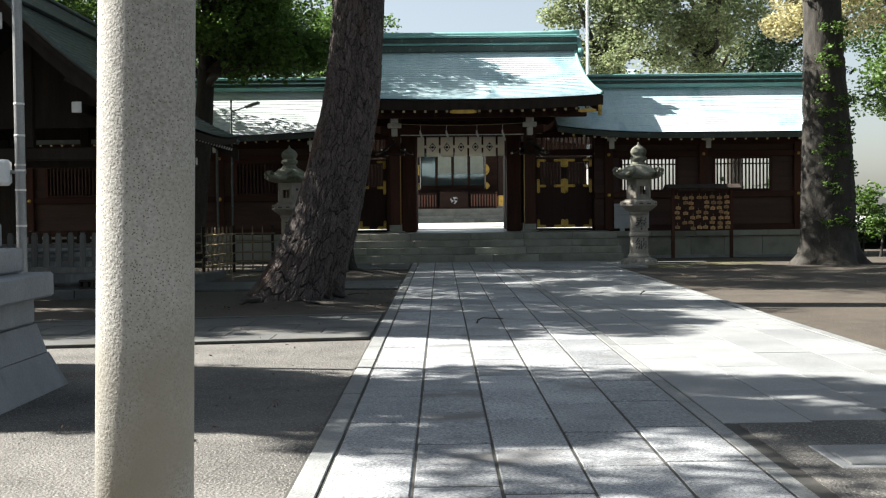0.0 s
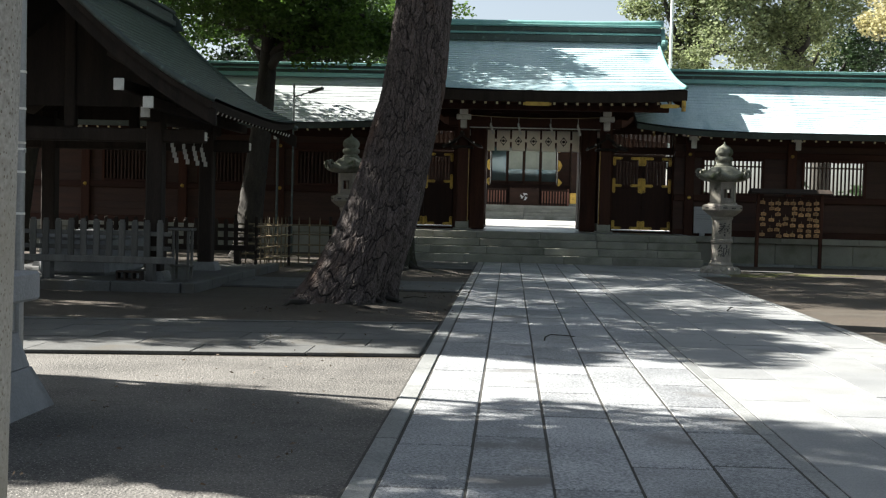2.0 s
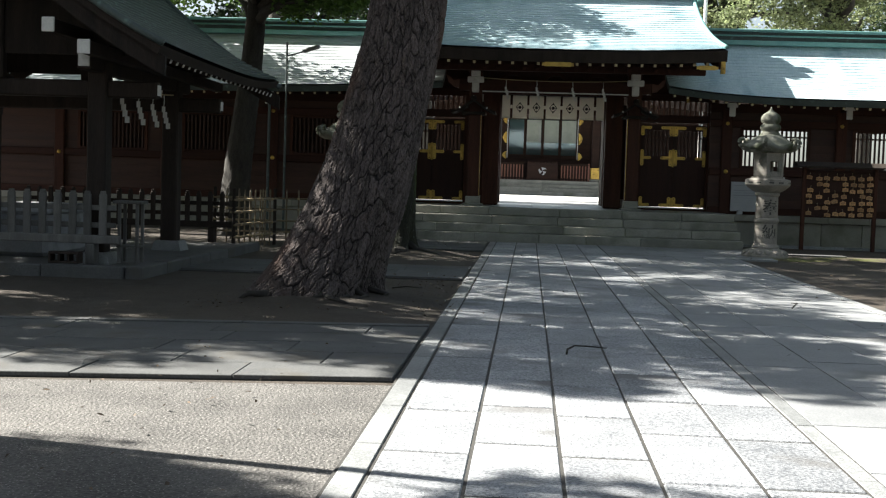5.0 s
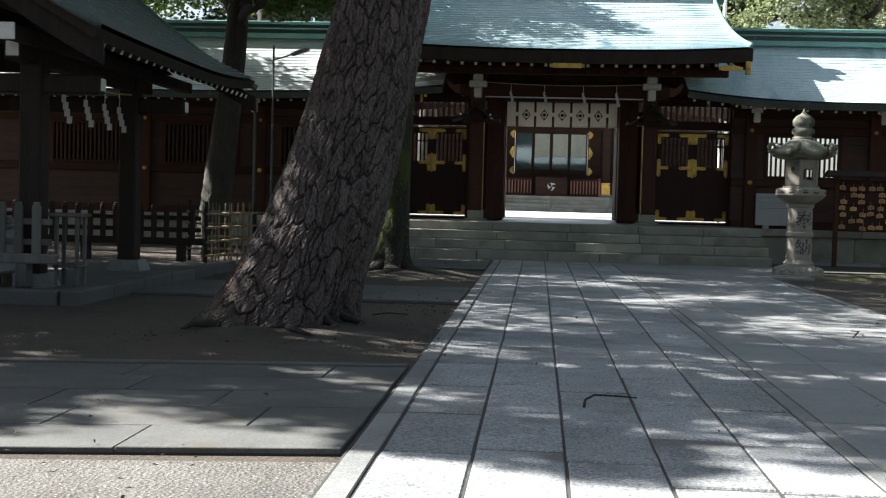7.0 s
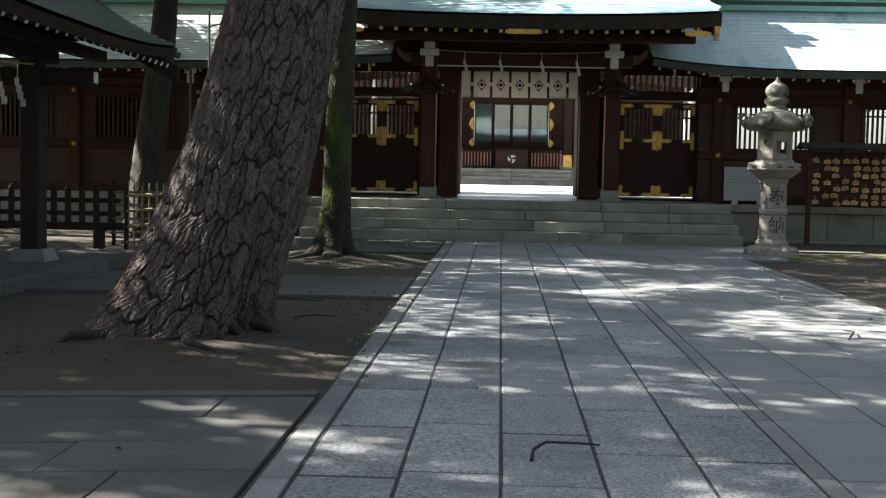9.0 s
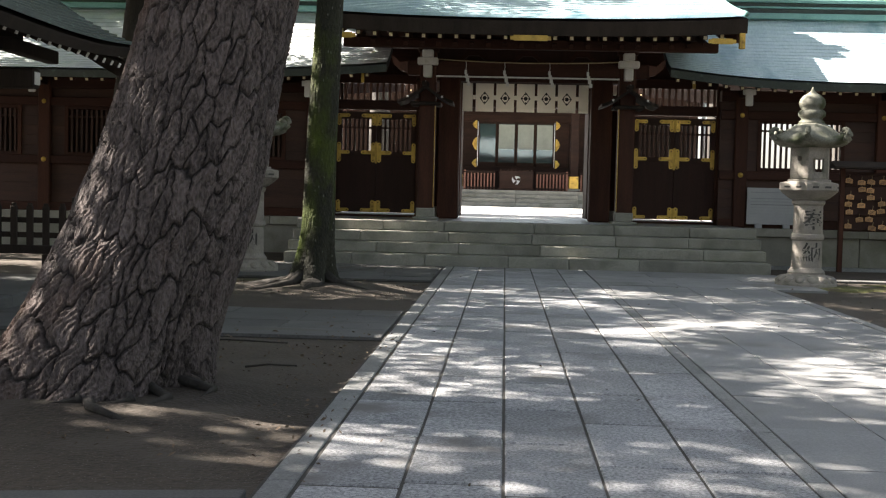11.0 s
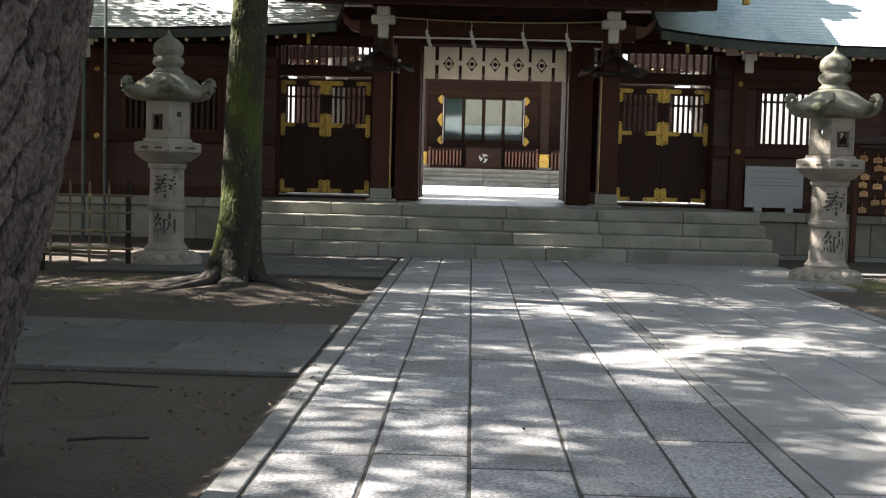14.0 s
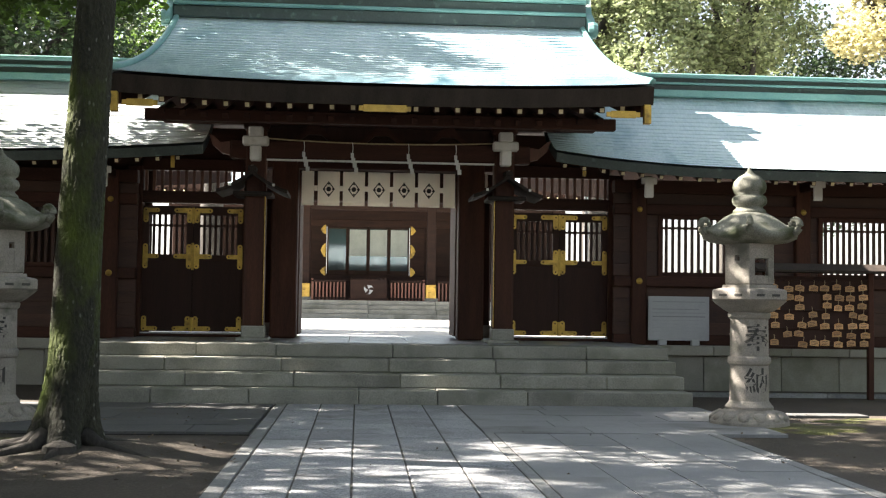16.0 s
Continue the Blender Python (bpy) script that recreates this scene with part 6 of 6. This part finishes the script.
def bamboo_fence(p0, p1, h, label):
    a, b = Vector((*p0, 0)), Vector((*p1, 0))
    d = b - a
    F = thing("bamboo_fence", label, "fence", (*p0, -0.03), group="bamboo fences", rz=math.degrees(math.atan2(d.y, d.x)))
    L = d.length
    n = max(3, int(L / 0.24))
    for i in range(n + 1):
        x = L * i / n
        big = i in (0, n)
        part("upright", Geo().lathe([(0.035 if big else 0.017, -0.03), (0.033 if big else 0.016, h + (0.12 if big else random.uniform(-0.02, 0.1))), (0.004, h + (0.13 if big else 0.11))], 8, x, 0), M_HUTWOOD if big else M_BAMBOO, F)
    for z in (0.22, 0.45, 0.68, 0.90):
        for yv in (-0.035, 0.035):
            part("crosspole", Geo().tube([(-0.06, yv, z + random.uniform(-0.01, 0.01)), (L / 2, yv, z), (L + 0.06, yv, z + random.uniform(-0.01, 0.01))], [0.018, 0.017, 0.016], 8), M_BAMBOO, F)
        for i in range(1, n, 2):
            part("lashing", box(L * i / n - 0.025, L * i / n + 0.025, -0.06, 0.06, z - 0.024, z + 0.024, 0.008), M_ROPE, F)
    return F


bamboo_fence((-5.85, -8.4), (-5.55, -6.3), 0.98, "dry bamboo lattice fence with dark end posts")
bamboo_fence((-6.9, -5.75), (-4.75, -5.45), 0.98, "dry bamboo lattice fence beside the stone lantern")

# ---- paving ----
def pave(parent, name, x0, x1, y0, y1, mat, rows, lo, hi, rr, axis="y", gap=0.012, m=None, top=0.0, bev=0.004, cross=0.009):
    """Slabs in courses between x0..x1, y0..y1, cut to uneven lengths."""
    for k in range(rows):
        if axis == "y":
            a, b = x0 + (x1 - x0) * k / rows, x0 + (x1 - x0) * (k + 1) / rows
            p, end = y0 - rr.uniform(0, lo), y1
        else:
            a, b = y0 + (y1 - y0) * k / rows, y0 + (y1 - y0) * (k + 1) / rows
            p, end = x0, x1
        first = True
        while p < end - 0.02:
            q = p + rr.uniform(lo, hi) * (rr.uniform(0.5, 1) if first and axis == "x" else 1)
            first = False
            if end - q < lo * 0.45:
                q = end
            q = min(q, end)
            g2, gc = gap / 2, cross / 2
            dz = rr.uniform(-0.001, 0.004) + top
            if axis == "y":
                g = box(a + g2, b - g2, p + gc, q - gc, -0.07, dz, bev)
            else:
                g = box(p + gc, q - gc, a + g2, b - g2, -0.07, dz, bev)
            if m is not None:
                across(g, m)
            part(name, g, mat, parent)
            p = q


rp = random.Random(17)
path = thing("stone_path", "grey granite slab approach to the gate", "path", kind="structure")
part("bed", box(-1.40, 3.58, -44, -2.6, -0.09, -0.0045, 0.002), M_JOINT, path)
cols = [-1.235, -0.79, -0.35, 0.095, 0.55, 1.018]
for a, b in zip(cols[:-1], cols[1:]):
    pave(path, "slab", a, b, -40, -2.73, M_GRANITE, 1, 0.98, 1.09, rp, gap=0.012, cross=0.026, bev=0.008)
pave(path, "kerb_stone", -1.385, -1.24, -40, -2.73, M_KERB, 1, 0.95, 1.2, rp, top=0.004)
pave(path, "kerb_stone", 1.02, 1.125, -40, -6.2, M_KERB, 1, 1.0, 1.3, rp, top=0.0, gap=0.007)
flags = thing("flagged_path", "smooth grey flagstones beside the slab approach", "path", kind="structure")
pave(flags, "flag", 1.127, 3.40, -26.6, -6.25, M_FLAG, 4, 1.0, 1.45, rp, gap=0.009, bev=0.0015)
pave(flags, "kerb_stone", 3.41, 3.54, -26.4, -6.25, M_KERB, 1, 0.95, 1.2, rp, top=0.004)
pave(flags, "flag", 1.03, 4.3, -6.2, -2.73, M_FLAG, 5, 0.9, 1.5, rp, axis="x", gap=0.009, bev=0.0015)

sp = thing("side_path_near", "worn flagstone side path toned dark for tree shade", "path", kind="structure")
shear = Matrix(((1, 0, 0, 0), (0.165, 1, 0, 0), (0, 0, 1, 0), (0, 0, 0, 1)))
off = 1.40 * 0.165
part("bed", across(box(-14, -1.40, -21.72 + off, -18.70 + off, -0.09, -0.024, 0.002), shear), M_JOINT, sp)
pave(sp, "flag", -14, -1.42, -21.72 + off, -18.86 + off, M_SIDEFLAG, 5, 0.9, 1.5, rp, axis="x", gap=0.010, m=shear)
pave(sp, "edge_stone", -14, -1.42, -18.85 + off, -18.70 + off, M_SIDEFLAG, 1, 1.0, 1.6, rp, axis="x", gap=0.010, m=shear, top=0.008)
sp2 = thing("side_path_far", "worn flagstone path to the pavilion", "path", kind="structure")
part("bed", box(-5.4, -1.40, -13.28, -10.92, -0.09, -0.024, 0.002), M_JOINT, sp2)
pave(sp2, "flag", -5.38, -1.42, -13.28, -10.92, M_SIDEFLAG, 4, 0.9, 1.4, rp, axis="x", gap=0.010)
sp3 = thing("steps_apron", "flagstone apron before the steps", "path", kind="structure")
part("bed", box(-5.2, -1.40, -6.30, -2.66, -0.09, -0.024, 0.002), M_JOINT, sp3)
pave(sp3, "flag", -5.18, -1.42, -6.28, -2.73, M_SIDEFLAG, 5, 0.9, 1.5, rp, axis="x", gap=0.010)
sp4 = thing("wall_kerb", "low stone edging before the shrine wall", "kerb", kind="structure")
pave(sp4, "kerb_stone", 4.4, 10.4, -0.45, -0.25, M_KERB, 1, 1.0, 1.5, rp, axis="x", top=0.03)
pave(sp4, "kerb_stone", 4.5, 6.2, -3.9, -3.55, M_SIDEFLAG, 1, 0.8, 1.0, rp, axis="x", top=0.0)
cov = thing("utility_cover", "square concrete utility cover set in gravel", "cover", (1.75, -28.25, 0.0), kind="structure")
part("frame", box(-0.32, 0.32, -0.30, 0.30, -0.03, 0.006, 0.006), M_FLAG, cov)
part("lid", box(-0.26, 0.26, -0.24, 0.24, -0.02, 0.016, 0.006), M_FLAG, cov)

# moss patches, fallen leaves, twigs
def mat_patch(name, cx, cy, rx, ry, z, material, seed, label, lift=0.012):
    n, rings = 40, 6
    vs = [(cx, cy, z + lift)]
    for k in range(1, rings + 1):
        for i in range(n):
            a = 2 * math.pi * i / n
            e = 0.75 + 0.5 * noise.noise(Vector((math.cos(a) * 1.7 + seed, math.sin(a) * 1.7, seed)))
            u = k / rings
            vs.append((cx + rx * u * e * math.cos(a), cy + ry * u * e * math.sin(a), z + lift * (1 - u ** 3) - 0.035 * (k == rings)))
    fs = [(0, 1 + i, 1 + (i + 1) % n) for i in range(n)]
    for k in range(rings - 1):
        fs += [(1 + k * n + i, 1 + (k + 1) * n + i, 1 + (k + 1) * n + (i + 1) % n, 1 + k * n + (i + 1) % n) for i in range(n)]
    return tagged(part(name, big_mesh(name, vs, fs, material, True), None), label, "moss", kind="stuff")


mat_patch("moss_patch", 4.7, -5.2, 1.1, 0.8, -0.02, M_MOSS, 2, "thin yellow-green moss round the lantern foot")
mat_patch("moss_patch", 6.4, -4.4, 1.6, 0.5, -0.025, M_MOSS, 5, "thin yellow-green moss on the earth")
mat_patch("moss_patch", -3.6, -7.2, 1.3, 0.5, 0.0, M_MOSS, 8, "thin green moss on the tree bed")
mat_patch("moss_patch", -4.3, -8.6, 0.8, 0.5, -0.01, M_MOSS, 11, "thin green moss on the tree bed")

r2 = np.random.default_rng(77)
spots = []
for cx, cy, rx, ry, n in ((-2.6, -15.6, 1.4, 2.6, 620), (-3.2, -8.2, 1.9, 1.6, 260), (6.5, -8, 2.8, 6, 260), (1, -14, 2.4, 9, 60), (-2.5, -24, 1.0, 4, 120), (-3.3, -12, 1.8, 1.2, 60), (-3.0, -4.4, 1.6, 1.3, 70)):
    spots.append(np.stack([cx + rx * r2.uniform(-1, 1, n), cy + ry * r2.uniform(-1, 1, n), np.full(n, 0.012)], 1))
c = np.concatenate(spots)
onp = (c[:, 0] < -1.4) | (c[:, 0] > 3.55)
c[:, 2] = np.where(onp, 0.015, 0.010)
n = len(c)
ang, s = r2.uniform(0, 6.28, n), r2.uniform(0.008, 0.026, n)
ax = np.stack([np.cos(ang) * s, np.sin(ang) * s, r2.uniform(-0.004, 0.01, n)], 1)
bx_ = np.stack([-np.sin(ang) * s * 0.45, np.cos(ang) * s * 0.45, r2.uniform(0, 0.012, n)], 1)
v = np.stack([c - ax, c + bx_, c + ax, c - bx_ + (0, 0, 0.006)], 1).reshape(-1, 3)
i = np.arange(n) * 4
tagged(part("leaf_litter", big_mesh("leaf_litter", v.tolist(), np.stack([i, i + 1, i + 2, i + 3], 1).tolist(), M_LITTER), None), "scattered small dry brown leaves on the ground", "leaves", kind="stuff")


def twig(pts, label):
    t = thing("twig", label, "twig", (pts[0][0], pts[0][1], 0.008), group="fallen twigs")
    loc = [(x - pts[0][0], y - pts[0][1], z) for x, y, z in pts]
    part("stem", Geo().tube(loc, [0.009 - 0.001 * k for k in range(len(loc))], 6), M_BARK2, t, smooth=True)


twig([(-0.21, -20.28, 0.0), (-0.20, -20.16, 0.02), (-0.14, -20.08, 0.04), (0.02, -20.04, 0.03), (0.12, -20.02, 0.02)], "thin dark twig curled on the stone slab")
twig([(2.50, -15.8, 0.0), (2.58, -15.65, 0.04), (2.64, -15.45, 0.02), (2.60, -15.3, 0.01)], "thin dark twig lying on the flagstones")
twig([(-3.0, -14.1, 0.02), (-2.6, -14.02, 0.03), (-2.1, -14.05, 0.02)], "thin dry branch on the bare earth")
twig([(-2.15, -15.4, 0.02), (-1.98, -15.46, 0.05), (-1.80, -15.35, 0.03)], "thin dry twig by the pine roots")
